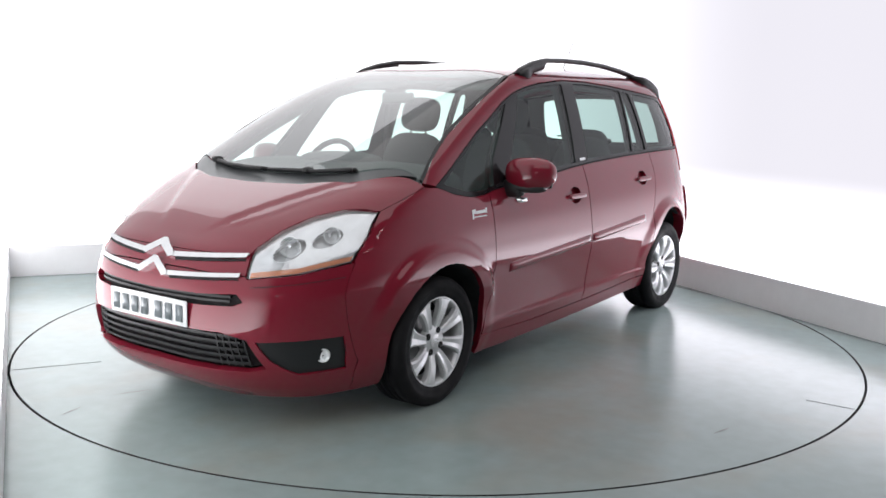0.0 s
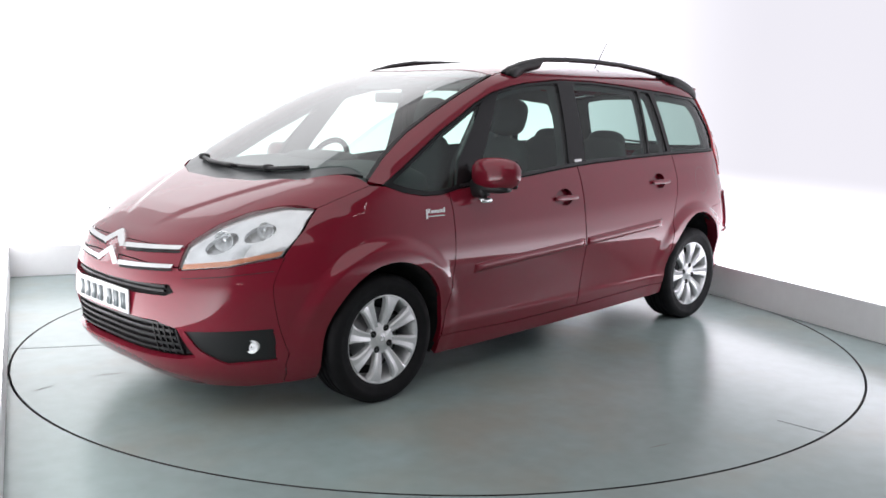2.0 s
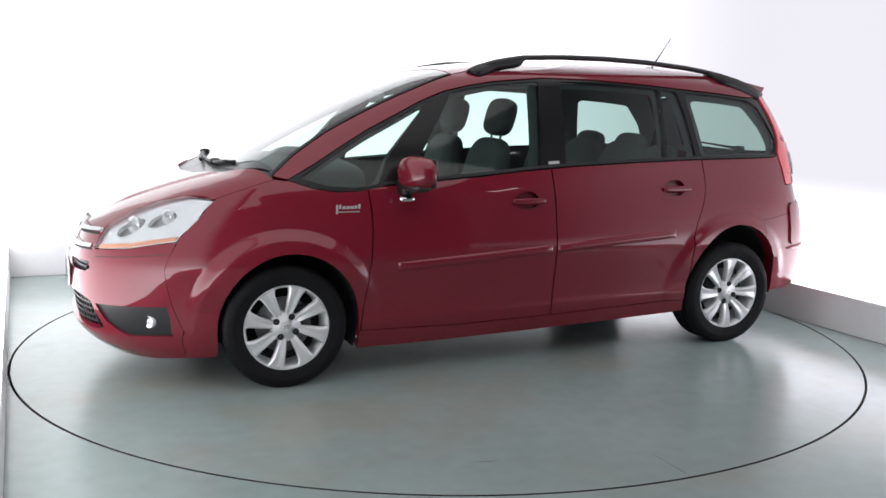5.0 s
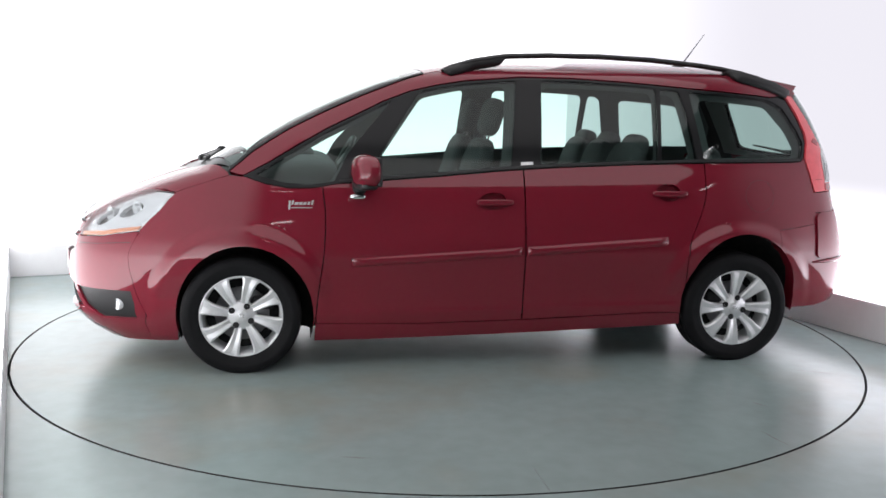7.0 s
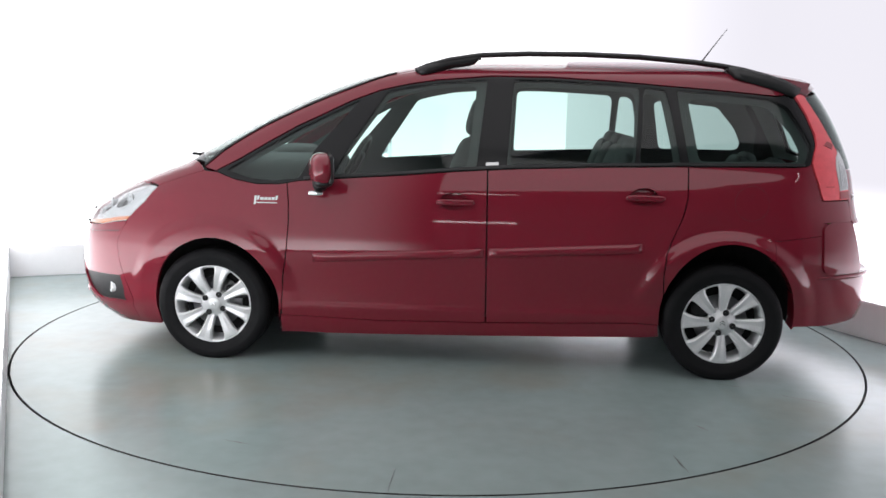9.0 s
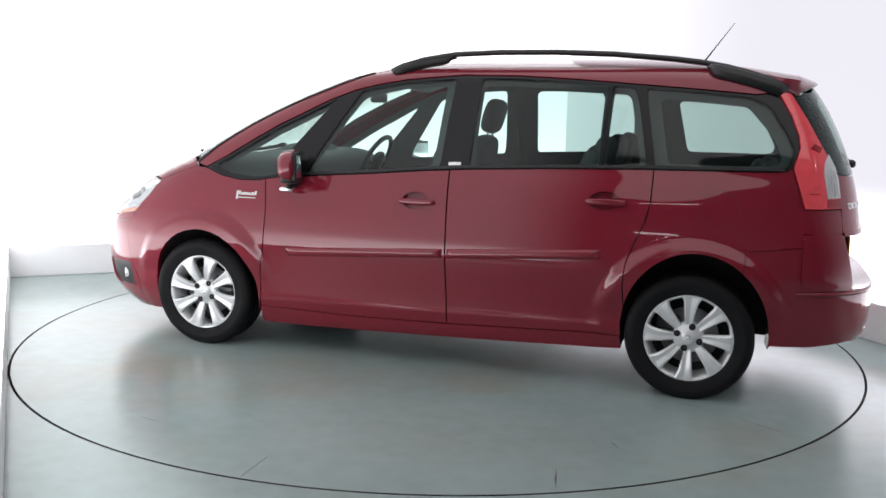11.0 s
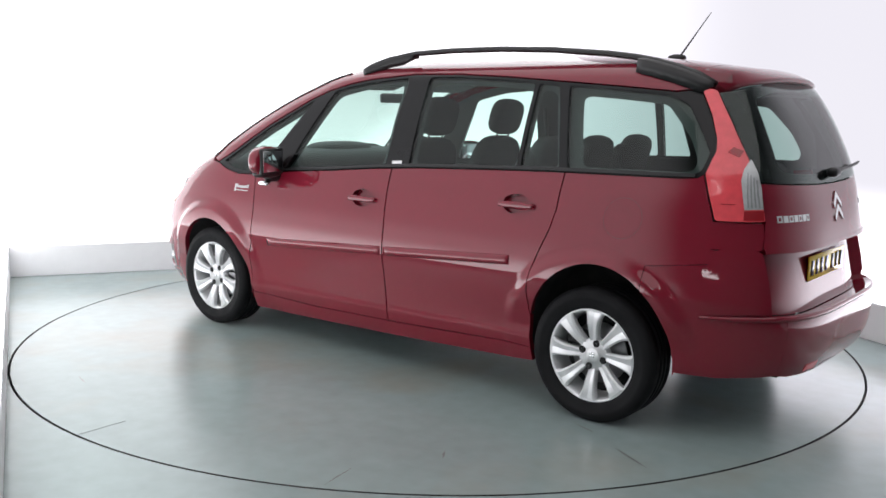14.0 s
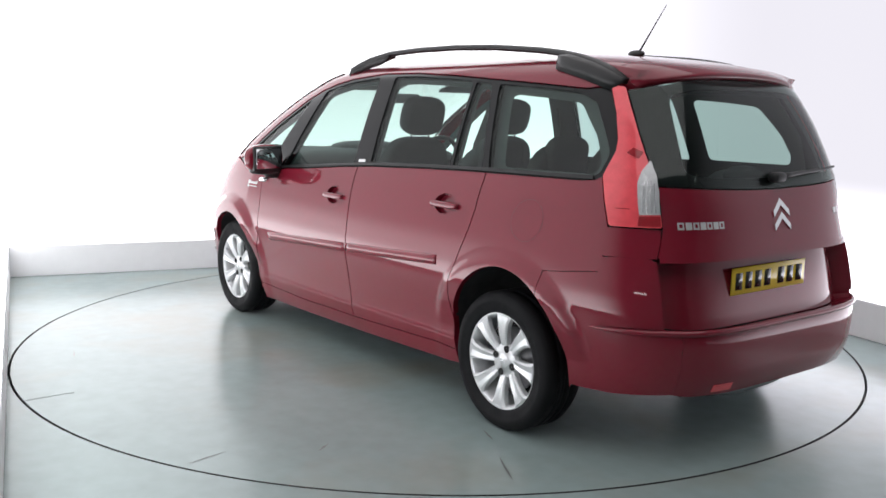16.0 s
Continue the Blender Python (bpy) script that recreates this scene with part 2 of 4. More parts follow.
def slim(x):
    return 1 - .033 * np.clip((-.2 - x) / 1.6, 0, 1) ** 1.5


def swell(x, z):
    """Flared wheel arches."""
    out = 0
    for c in (1.364, -1.364):
        r = np.hypot(x - c, z - .31)
        lip = np.clip((.500 - r) / .075, 0, 1)
        out = out + .026 * lip * lip * (3 - 2 * lip) * np.clip((.86 - z) / .1, 0, 1) * np.clip((z - .36) / .16, .25, 1)
    return out


def bulk(x, y, z):
    """Below zero inside the body, above zero outside."""
    nose, tail, fore, back = NOSE(z), TAIL(z), FORE(z), BACK(z)
    wide = WIDE(z) * slim(x)
    a = np.clip((x - fore) / (nose - fore), 0, None)
    b = np.clip((back - x) / (back - tail), 0, None)
    n = BEND(z)
    m = TURN(z)
    p = np.where(x > fore, n, m)
    return (np.abs(y) / wide) ** p + a ** n + b ** m - 1


def side(x, z):
    fore, back = FORE(z), BACK(z)
    a = np.clip((x - fore) / (NOSE(z) - fore), 0, 1)
    b = np.clip((back - x) / (back - TAIL(z)), 0, 1)
    n = BEND(z)
    m = TURN(z)
    y = np.where(x > fore, np.clip(1 - a ** n, 0, 1) ** (1 / n), np.clip(1 - b ** m, 0, 1) ** (1 / m))
    return y * WIDE(z) * slim(x) + swell(x, z)


def front(y, z):
    fore, n = FORE(z), BEND(z)
    return fore + (NOSE(z) - fore) * np.clip(1 - (np.abs(y) / WIDE(z)) ** n, 0, 1) ** (1 / n)


def rear(y, z):
    back, m = BACK(z), TURN(z)
    w = WIDE(z) * .967
    return back - (back - TAIL(z)) * np.clip(1 - (np.abs(y) / w) ** m, 0, 1) ** (1 / m)


def top(x, y):
    lo, hi = np.full(np.shape(x), .5), np.full(np.shape(x), 1.6839)
    for _ in range(40):
        mid = (lo + hi) / 2
        inside = bulk(x, y, mid) < 0
        lo, hi = np.where(inside, mid, lo), np.where(inside, hi, mid)
    return lo


def onto(kind, u, v, sign=1):
    """Points of the body's skin over a side, front, rear or top view."""
    if kind == "side":
        return np.stack([u, sign * side(u, v), v], -1)
    if kind == "front":
        return np.stack([front(u, v), u, v], -1)
    if kind == "rear":
        return np.stack([rear(u, v), u, v], -1)
    return np.stack([u, v, top(u, v)], -1)


def inside(poly, pts):
    """Even-odd test."""
    x, y = pts[:, 0], pts[:, 1]
    got = np.zeros(len(pts), bool)
    for (x1, y1), (x2, y2) in zip(poly, poly[1:] + poly[:1]):
        cut = (y1 > y) != (y2 > y)
        with np.errstate(divide="ignore", invalid="ignore"):
            got ^= cut & (x < (x2 - x1) * (y - y1) / (y2 - y1) + x1)
    return got


def rounded(poly, times=2):
    """Cut the corners of an outline, so that it runs softly."""
    for _ in range(times):
        out = []
        for (x1, y1), (x2, y2) in zip(poly, poly[1:] + poly[:1]):
            out += [(x1 * .75 + x2 * .25, y1 * .75 + y2 * .25), (x1 * .25 + x2 * .75, y1 * .25 + y2 * .75)]
        poly = out
    return poly


def soft(poly, r=.02, n=4):
    """Round the corners of an outline by a small radius."""
    out = []
    for i, p in enumerate(poly):
        p = Vector(p)
        a, b = Vector(poly[i - 1]) - p, Vector(poly[(i + 1) % len(poly)]) - p
        k = min(r, a.length * .45, b.length * .45)
        u, v = p + a.normalized() * k, p + b.normalized() * k
        for j in range(n + 1):
            t = j / n
            q = u * (1 - t) ** 2 + p * 2 * t * (1 - t) + v * t * t
            out.append((q.x, q.y))
    return out


def patch(kind, outline, holes=(), sign=1, lift=0.0, depth=.012, step=.03, store=None):
    """A panel cut from the body's skin: its outline and holes are drawn in one view; it stands off by lift and has turned-in edges."""
    from mathutils.geometry import delaunay_2d_cdt
    store = store if store is not None else {"v": [], "n": [], "f": []}
    loops = [list(outline)] + [list(h) for h in holes]
    pts, edges = [], []
    for loop in loops:
        dense = []
        for (x1, y1), (x2, y2) in zip(loop, loop[1:] + loop[:1]):
            k = max(1, int(math.ceil(math.hypot(x2 - x1, y2 - y1) / step)))
            dense += [(x1 + (x2 - x1) * i / k, y1 + (y2 - y1) * i / k) for i in range(k)]
        base = len(pts)
        pts += dense
        edges += [(base + i, base + (i + 1) % len(dense)) for i in range(len(dense))]
    rim = np.array(pts)
    lo, hi = rim.min(0), rim.max(0)
    gx, gy = np.meshgrid(np.arange(lo[0], hi[0], step), np.arange(lo[1], hi[1], step))
    grid = np.stack([gx.ravel(), gy.ravel()], 1)
    grid[:, 0] += .37 * step
    far = np.min(np.hypot(grid[:, None, 0] - rim[None, :, 0], grid[:, None, 1] - rim[None, :, 1]), 1) > .45 * step
    grid = grid[far]
    keep = inside(loops[0], grid)
    for h in loops[1:]:
        keep &= ~inside(h, grid)
    pts += [tuple(g) for g in grid[keep]]
    vs, _, fs, *_ = delaunay_2d_cdt([Vector(p) for p in pts], edges, [], 0, 1e-6)
    uv = np.array([tuple(v) for v in vs])
    mids = np.array([uv[list(f)].mean(0) for f in fs])
    ok = inside(loops[0], mids)
    for h in loops[1:]:
        ok &= ~inside(h, mids)
    faces = [tuple(f) for f, k in zip(fs, ok) if k]
    u, v = uv[:, 0], uv[:, 1]
    e = 2e-3
    p = onto(kind, u, v, sign)
    du = onto(kind, u + e, v, sign) - onto(kind, u - e, v, sign)
    dv = onto(kind, u, v + e, sign) - onto(kind, u, v - e, sign)
    n = np.cross(du, dv)
    n /= np.linalg.norm(n, axis=1)[:, None] + 1e-12
    core = np.stack([np.clip(p[:, 0], -1.2, 1.0), 0 * u, np.full(len(u), .75)], 1)
    flip = np.sum(n * (p - core), 1) < 0
    n[flip] *= -1
    if callable(lift):
        rise = np.array([[lift(a, b), (lift(a + e, b) - lift(a - e, b)), (lift(a, b + e) - lift(a, b - e))] for a, b in uv])
        skin = n.copy()
        p = p + skin * rise[:, :1]
        n = np.cross(du + skin * rise[:, 1:2], dv + skin * rise[:, 2:3])
        n /= np.linalg.norm(n, axis=1)[:, None] + 1e-12
        n[np.sum(n * skin, 1) < 0] *= -1
    else:
        p = p + n * lift
    base = len(store["v"])
    store["v"] += list(map(tuple, p))
    store["n"] += list(map(tuple, n))
    count = {}
    for f in faces:
        a, b, c = (p[i] for i in f)
        if np.dot(np.cross(b - a, c - a), n[f[0]]) < 0:
            f = f[::-1]
        store["f"].append(tuple(base + i for i in f))
        for i in range(3):
            k = (f[i], f[(i + 1) % 3])
            count[k] = 1
    if depth:
        for (a, b) in list(count):
            if (b, a) in count:
                continue
            q = [p[a], p[b], p[b] - n[b] * depth, p[a] - n[a] * depth]
            m = np.cross(p[b] - p[a], n[a])
            m = m / (np.linalg.norm(m) + 1e-12)
            k = len(store["v"])
            store["v"] += [tuple(x) for x in q]
            store["n"] += [tuple(m)] * 4
            store["f"].append((k + 1, k, k + 3, k + 2))
    return store


def panel(name, store, mat, parent, label=""):
    """Link patches as one mesh, lit by the normals of the body's skin."""
    me = bpy.data.meshes.new(name)
    me.from_pydata(store["v"], [], store["f"])
    for p in me.polygons:
        p.use_smooth = True
    me.normals_split_custom_set_from_vertices(store["n"])
    me.materials.append(mat)
    ob = new(name, me)
    ob.parent = parent
    if label:
        ob["label"] = label
    return ob


# ---- the place ----
BACK_L, BACK_R = Vector((-3.383, 1.423, 0)), Vector((1.193, 3.265, 0))
ALONG = (BACK_R - BACK_L).normalized()
TOWARD = Vector((ALONG.y, -ALONG.x, 0))
SIDE_L = (Vector((-1.30, -3.05, 0)) - BACK_L).normalized()
RING = 2.448


def wall_run(name, a, b, inward, label, fabric=None):
    """A white plinth along the floor, with lit fabric stretched above it."""
    out = -inward
    def slab(z0, z1, near, far):
        bm = bmesh.new()
        q = [a + inward * near, b + inward * near, b + out * far, a + out * far]
        lowv = [bm.verts.new(p + Vector((0, 0, z0))) for p in q]
        hiv = [bm.verts.new(p + Vector((0, 0, z1))) for p in q]
        bm.faces.new(lowv[::-1])
        bm.faces.new(hiv)
        for i in range(4):
            bm.faces.new((lowv[i], lowv[(i + 1) % 4], hiv[(i + 1) % 4], hiv[i]))
        bmesh.ops.recalc_face_normals(bm, faces=bm.faces)
        return bm
    w = finish(name, slab(.244, 4.40, 0, .12), fabric or FABRICWALL, None, smooth=False)
    tagged(w, label, "wall", kind="structure")
    bm = slab(0, .24, .004, .12)
    bmesh.ops.bevel(bm, geom=[e for e in bm.edges], offset=.004, segments=2, affect="EDGES")
    s = finish("baseboard", bm, WHITE, None, smooth=False)
    tagged(s, "white painted plinth along the foot of the lit wall", "plinth", kind="structure")


def build_place():
    right_end = BACK_R + 9.5 * Vector((.413, -.911, 0)).normalized()
    left_end = BACK_L + 6.4 * SIDE_L
    wall_run("wall_north", BACK_L - .1 * ALONG, BACK_R + .1 * ALONG, TOWARD, "seamless back-lit white fabric studio wall")
    rd = (right_end - BACK_R).normalized()
    # light grade put into the side walls' emission, tuned for reflections on the car
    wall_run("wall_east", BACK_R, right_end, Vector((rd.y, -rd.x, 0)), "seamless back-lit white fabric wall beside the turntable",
             fade_along(glow_by_height(glow("lit_side_fabric", (.925, .905, .985), SIDE_GLOW), 5.0, .26, 1.0, .3), BACK_R, rd, 3.6, 8.0, .12, 1.7))
    wall_run("wall_west", BACK_L, left_end, Vector((-SIDE_L.y, SIDE_L.x, 0)), "back-lit white fabric wall seen almost edge-on", fade_along(glow_by_height(glow("lit_west_fabric", (.985, .985, 1.02), 1.08), 4.8, .26, 1.0), BACK_L, SIDE_L, 5.0, 6.4, .04))
    # floor with a round pit for the turntable
    bm = bmesh.new()
    n = 160
    inner = [bm.verts.new(((RING + .013) * math.cos(2 * math.pi * k / n), (RING + .013) * math.sin(2 * math.pi * k / n), 0)) for k in range(n)]
    pit = [bm.verts.new((v.co.x, v.co.y, -.06)) for v in inner]
    outer = []
    for k in range(n):
        c, s = math.cos(2 * math.pi * k / n), math.sin(2 * math.pi * k / n)
        f = 12 / max(abs(c), abs(s))
        outer.append(bm.verts.new((f * c, f * s, 0)))
    for k in range(n):
        j = (k + 1) % n
        bm.faces.new((inner[k], outer[k], outer[j], inner[j]))
        bm.faces.new((pit[k], inner[k], inner[j], pit[j]))
    ground = finish("floor", bm, FLOOR, None, smooth=False)
    dark_rim(ground)
    tagged(ground, "glossy grey painted studio floor with faint stains", "floor", kind="structure")
    bm = lathe([(RING + .2, -.06), (.01, -.06)], 96)
    for v in bm.verts:
        v.co = (v.co.x, v.co.z, v.co.y)
    tagged(finish("turntable_pit", bm, GAP, None), "dark bottom of the turntable pit", "pit", kind="structure")
    # ceiling with a lit panel, and the dark half of the studio behind the stand
    bm = rbox((24, 24, .1), (0, 0, 4.46), 0)
    tagged(finish("ceiling", bm, CEIL, None, smooth=False), "grey studio ceiling", "ceiling", kind="structure")
    bm = rbox((7.6, 9.0, .06), (.3, -2.6, 4.36), .01, 1, Matrix.Rotation(math.atan2(ALONG.y, ALONG.x), 4, "Z"))
    tagged(finish("ceiling_light_panel", bm, FABRICTOP, None, smooth=False), "large white lit fabric panel under the ceiling", "ceiling light")
    for x, y, z, turn, long in ((-.6, -6.3, 3.2, 0, 1.1), (-.6, -6.3, 1.5, 0, 1.1), (4.15, -3.75, 2.9, -65.6, .8)):
        lamp = empty("tube_lamp", None, pose(x, y, z, 0, 0, turn))
        tagged(lamp, "bright fluorescent tube lamp on a white batten", "tube lamp", "tube lamps")
        back = -.05 if turn > -10 else .05
        part("batten", rbox((long + .1, .05, .09), (0, back, 0), .006, 1), WHITE, lamp)
        part("tube", tube([(-long / 2, 0, 0), (long / 2, 0, 0)], .018, 10), TUBE, lamp)
    # the stand that holds two of the tubes, and one hung by the wall
    stand = empty("lamp_stand", None, pose(-.6, -6.41, 0))
    tagged(stand, "black steel stand that carries two tube lamps", "lamp stand")
    part("pole", tube([(0, 0, .02), (0, 0, 3.3)], .025, 10), BLACK, stand)
    part("foot", rbox((.6, .5, .03), (0, 0, .015), .008, 1), BLACK, stand)
    for z in (3.2, 1.5):
        part("clamp", rbox((.06, .06, .05), (0, .035, z), .006, 1), BLACK, stand)
    for nm, size, at in (("wall_south", (24, .2, 4.40), (0, -11.9, 2.20)), ("wall_far_west", (.2, 24, 4.40), (-11.9, 0, 2.20)), ("wall_far_east", (.2, 24, 4.40), (11.9, 0, 2.20))):
        tagged(finish(nm, rbox(size, at, 0), BACKWALL, None, smooth=False), "plain grey wall of the studio hall", "wall", kind="structure")


SCUFFS = [((-1.54, .905), (-1.65, .948), .006), ((-1.82, 1.055), (-2.01, 1.155), .006), ((-1.178, 2.111), (-1.144, 1.932), .004), ((2.04, -.446), (1.88, -.384), .006),
          ((2.35, -.379), (2.23, -.414), .006), ((-1.35, 1.62), (-1.30, 1.55), .006), ((.60, 2.05), (.72, 2.02), .005), ((-.4, -1.9), (-.3, -1.98), .006)]


def dark_rim(ob):
    """The upright faces round the gap take the dark gap material."""
    ob.data.materials.append(GAP)
    for f in ob.data.polygons:
        if abs(f.normal.z) < .5:
            f.material_index = 1


def build_turntable():
    table = empty("turntable")
    tagged(table, "round grey painted steel turntable flush with the floor", "turntable")
    bm = lathe([(RING, -.05), (RING, 0)] + [(r, 0) for r in (2.0, 1.2, .5)] + [(.002, 0)], 160)
    for v in bm.verts:
        v.co = (v.co.x, v.co.z, v.co.y)
    bmesh.ops.recalc_face_normals(bm, faces=bm.faces)
    deck = part("deck_plate", bm, DISC, table, smooth=False)
    dark_rim(deck)
    # joints near the rim, and scuffs
    for a in (-29.5, 90.8):
        long, wide = (.44, .008) if a < 0 else (.22, .004)
        bm = rbox((long, wide, .0016), (2.442 - long / 2, 0, .0008), 0, 1)
        bmesh.ops.rotate(bm, verts=bm.verts, cent=(0, 0, 0), matrix=Matrix.Rotation(radians(a), 3, "Z"))
        part("deck_joint", bm, JOINT, deck, smooth=False)
    for (x0, y0), (x1, y1), w in SCUFFS:
        n = 7
        bm = bmesh.new()
        rng = random.Random(int(100 * x0))
        rows = []
        for i in range(n):
            f = i / (n - 1)
            c = Vector((x0 + (x1 - x0) * f, y0 + (y1 - y0) * f, .0012)) + Vector((rng.uniform(-1, 1), rng.uniform(-1, 1), 0)) * w * .5
            d = Vector((y0 - y1, x1 - x0, 0)).normalized() * w * (.15 + .85 * math.sin(math.pi * f)) * rng.uniform(.5, 1)
            rows.append((bm.verts.new(c + d), bm.verts.new(c - d)))
        for p, q in zip(rows, rows[1:]):
            bm.faces.new((p[0], p[1], q[1], q[0]))
        bmesh.ops.recalc_face_normals(bm, faces=bm.faces)
        part("scuff", bm, SCUFF, deck, smooth=False)
    return table


# ---- the car ----
def arc(cx, cz, rx, rz, a0, a1, n=24):
    return [(cx + rx * math.cos(radians(a)), cz + rz * math.sin(radians(a))) for a in np.linspace(a0, a1, n)]


ARCH_F = dict(cx=1.345, cz=.30, rx=.352, rz=.382)
ARCH_R = dict(cx=-1.383, cz=.33, rx=.350, rz=.400)
BELT = [(1.345, 1.030), (1.232, .991), (1.113, .971), (.996, .973), (.88, .993), (.617, 1.013), (.322, 1.035), (.026, 1.062),
        (-.274, 1.082), (-.727, 1.101), (-1.094, 1.112), (-1.436, 1.117), (-1.70, 1.120)]
CANT = [(1.215, 1.100), (1.065, 1.190), (.919, 1.274), (.772, 1.345), (.625, 1.418), (.477, 1.475), (.327, 1.510), (.176, 1.535),
        (-.126, 1.562), (-.43, 1.561), (-.735, 1.546), (-1.042, 1.524), (-1.355, 1.502), (-1.60, 1.482)]
PILLAR = [(1.415, 1.050), (1.295, 1.150), (1.20, 1.212), (1.115, 1.264), (.94, 1.352), (.72, 1.450), (.56, 1.513), (.40, 1.566)]


def belt(x):
    xs = [p[0] for p in BELT][::-1]
    return float(np.interp(x, xs, [p[1] for p in BELT][::-1]))


def along(x0, x1, dz=0.0):
    """The belt line from x0 to x1."""
    mid = [p for p in BELT if min(x0, x1) + .01 < p[0] < max(x0, x1) - .01]
    mid.sort(key=lambda p: p[0] if x1 > x0 else -p[0])
    return [(x, z + dz) for x, z in [(x0, belt(x0))] + mid + [(x1, belt(x1))]]


def edge_front(y, z0, z1, n=8):
    """The line on the side view where the skin is y off the middle, in front."""
    return [(float(front(y, z)), z) for z in np.linspace(z0, z1, n)]


def edge_rear(y, z0, z1, n=8):
    return [(float(rear(y, z)), z) for z in np.linspace(z0, z1, n)]


PANES = {
    "front_quarter": [(1.290, 1.040), (1.15, 1.000), (1.02, .990), (.885, 1.006), (.815, 1.150), (.575, 1.428), (.775, 1.328), (.925, 1.254), (1.07, 1.168), (1.19, 1.096)],
    "front_door": [(.715, 1.022), (.640, 1.152), (.435, 1.474), (.32, 1.496), (.17, 1.520), (-.098, 1.545), (-.085, 1.40), (-.062, 1.15), (-.056, 1.082), (.322, 1.053)],
    "rear_door": [(-.214, 1.094), (-.228, 1.35), (-.238, 1.548), (-.43, 1.548), (-.73, 1.532), (-.897, 1.520), (-.882, 1.119)],
    "rear_door_light": [(-.903, 1.120), (-.918, 1.518), (-1.030, 1.508), (-1.062, 1.40), (-1.115, 1.128)],
    "rear_quarter": [(-1.155, 1.130), (-1.105, 1.40), (-1.085, 1.506), (-1.36, 1.488), (-1.575, 1.470), (-1.668, 1.430), (-1.748, 1.310), (-1.793, 1.230), (-1.770, 1.146), (-1.70, 1.134)],
}
# what the linings leave open behind the glass
OPENINGS = {
    "front_quarter": [(1.270, 1.048), (1.15, 1.010), (1.02, 1.000), (.905, 1.014), (.825, 1.15), (.600, 1.40), (.775, 1.308), (.925, 1.232), (1.07, 1.146), (1.19, 1.080)],
    "front_door": [(.700, 1.045), (.630, 1.152), (.425, 1.452), (.32, 1.477), (.17, 1.503), (-.04, 1.520), (-.035, 1.45), (-.012, 1.15), (.0, 1.092), (.322, 1.065)],
    "rear_door": [(-.232, 1.112), (-.246, 1.50), (-.27, 1.520), (-.43, 1.522), (-.73, 1.508), (-.86, 1.500), (-.878, 1.47), (-.872, 1.130)],
    "rear_door_light": [(-.910, 1.131), (-.925, 1.496), (-.98, 1.492), (-1.012, 1.47), (-1.085, 1.137)],
    "rear_quarter": [(-1.215, 1.150), (-1.155, 1.455), (-1.18, 1.472), (-1.36, 1.460), (-1.57, 1.442), (-1.695, 1.305), (-1.745, 1.205), (-1.735, 1.165), (-1.70, 1.154)],
}
LAMP = [(-1.700, 1.497), (-1.766, 1.387), (-1.808, 1.285), (-1.815, 1.235), (-1.790, 1.140), (-1.853, .952), (-2.018, .952), (-1.992, 1.069), (-1.930, 1.206), (-1.842, 1.356), (-1.757, 1.487)]


INNER = [(-2.030, .835), (-2.018, .952), (-1.992, 1.069), (-1.930, 1.206), (-1.842, 1.356), (-1.757, 1.487)]


def gate_y(z):
    """Half width of the tailgate: it meets the tail lamps."""
    if z < .835:
        return float(np.interp(z, [.57, .835], [.660, gate_y(.835)]))
    x = float(np.interp(z, [p[1] for p in INNER], [p[0] for p in INNER]))
    return float(side(np.array(x), np.array(z))) - .004


def LAMP_BACK():
    """The wing's edge behind the headlamp, from below to the tip."""
    return [(float(front(np.array(y), np.array(z))), z) for y, z in ((.772, .745), (.772, .80), (.772, .85), (.766, .90), (.758, .940))]


def WING_TOP():
    """The seam between wing and bonnet, from the lamp's tip to the foot of the pillar."""
    x0, z0 = LAMP_BACK()[-1]
    return [(x0 + (1.415 - x0) * f, z0 + (1.030 - z0) * f + .012 * f * (1 - f)) for f in np.linspace(0, 1, 9)]


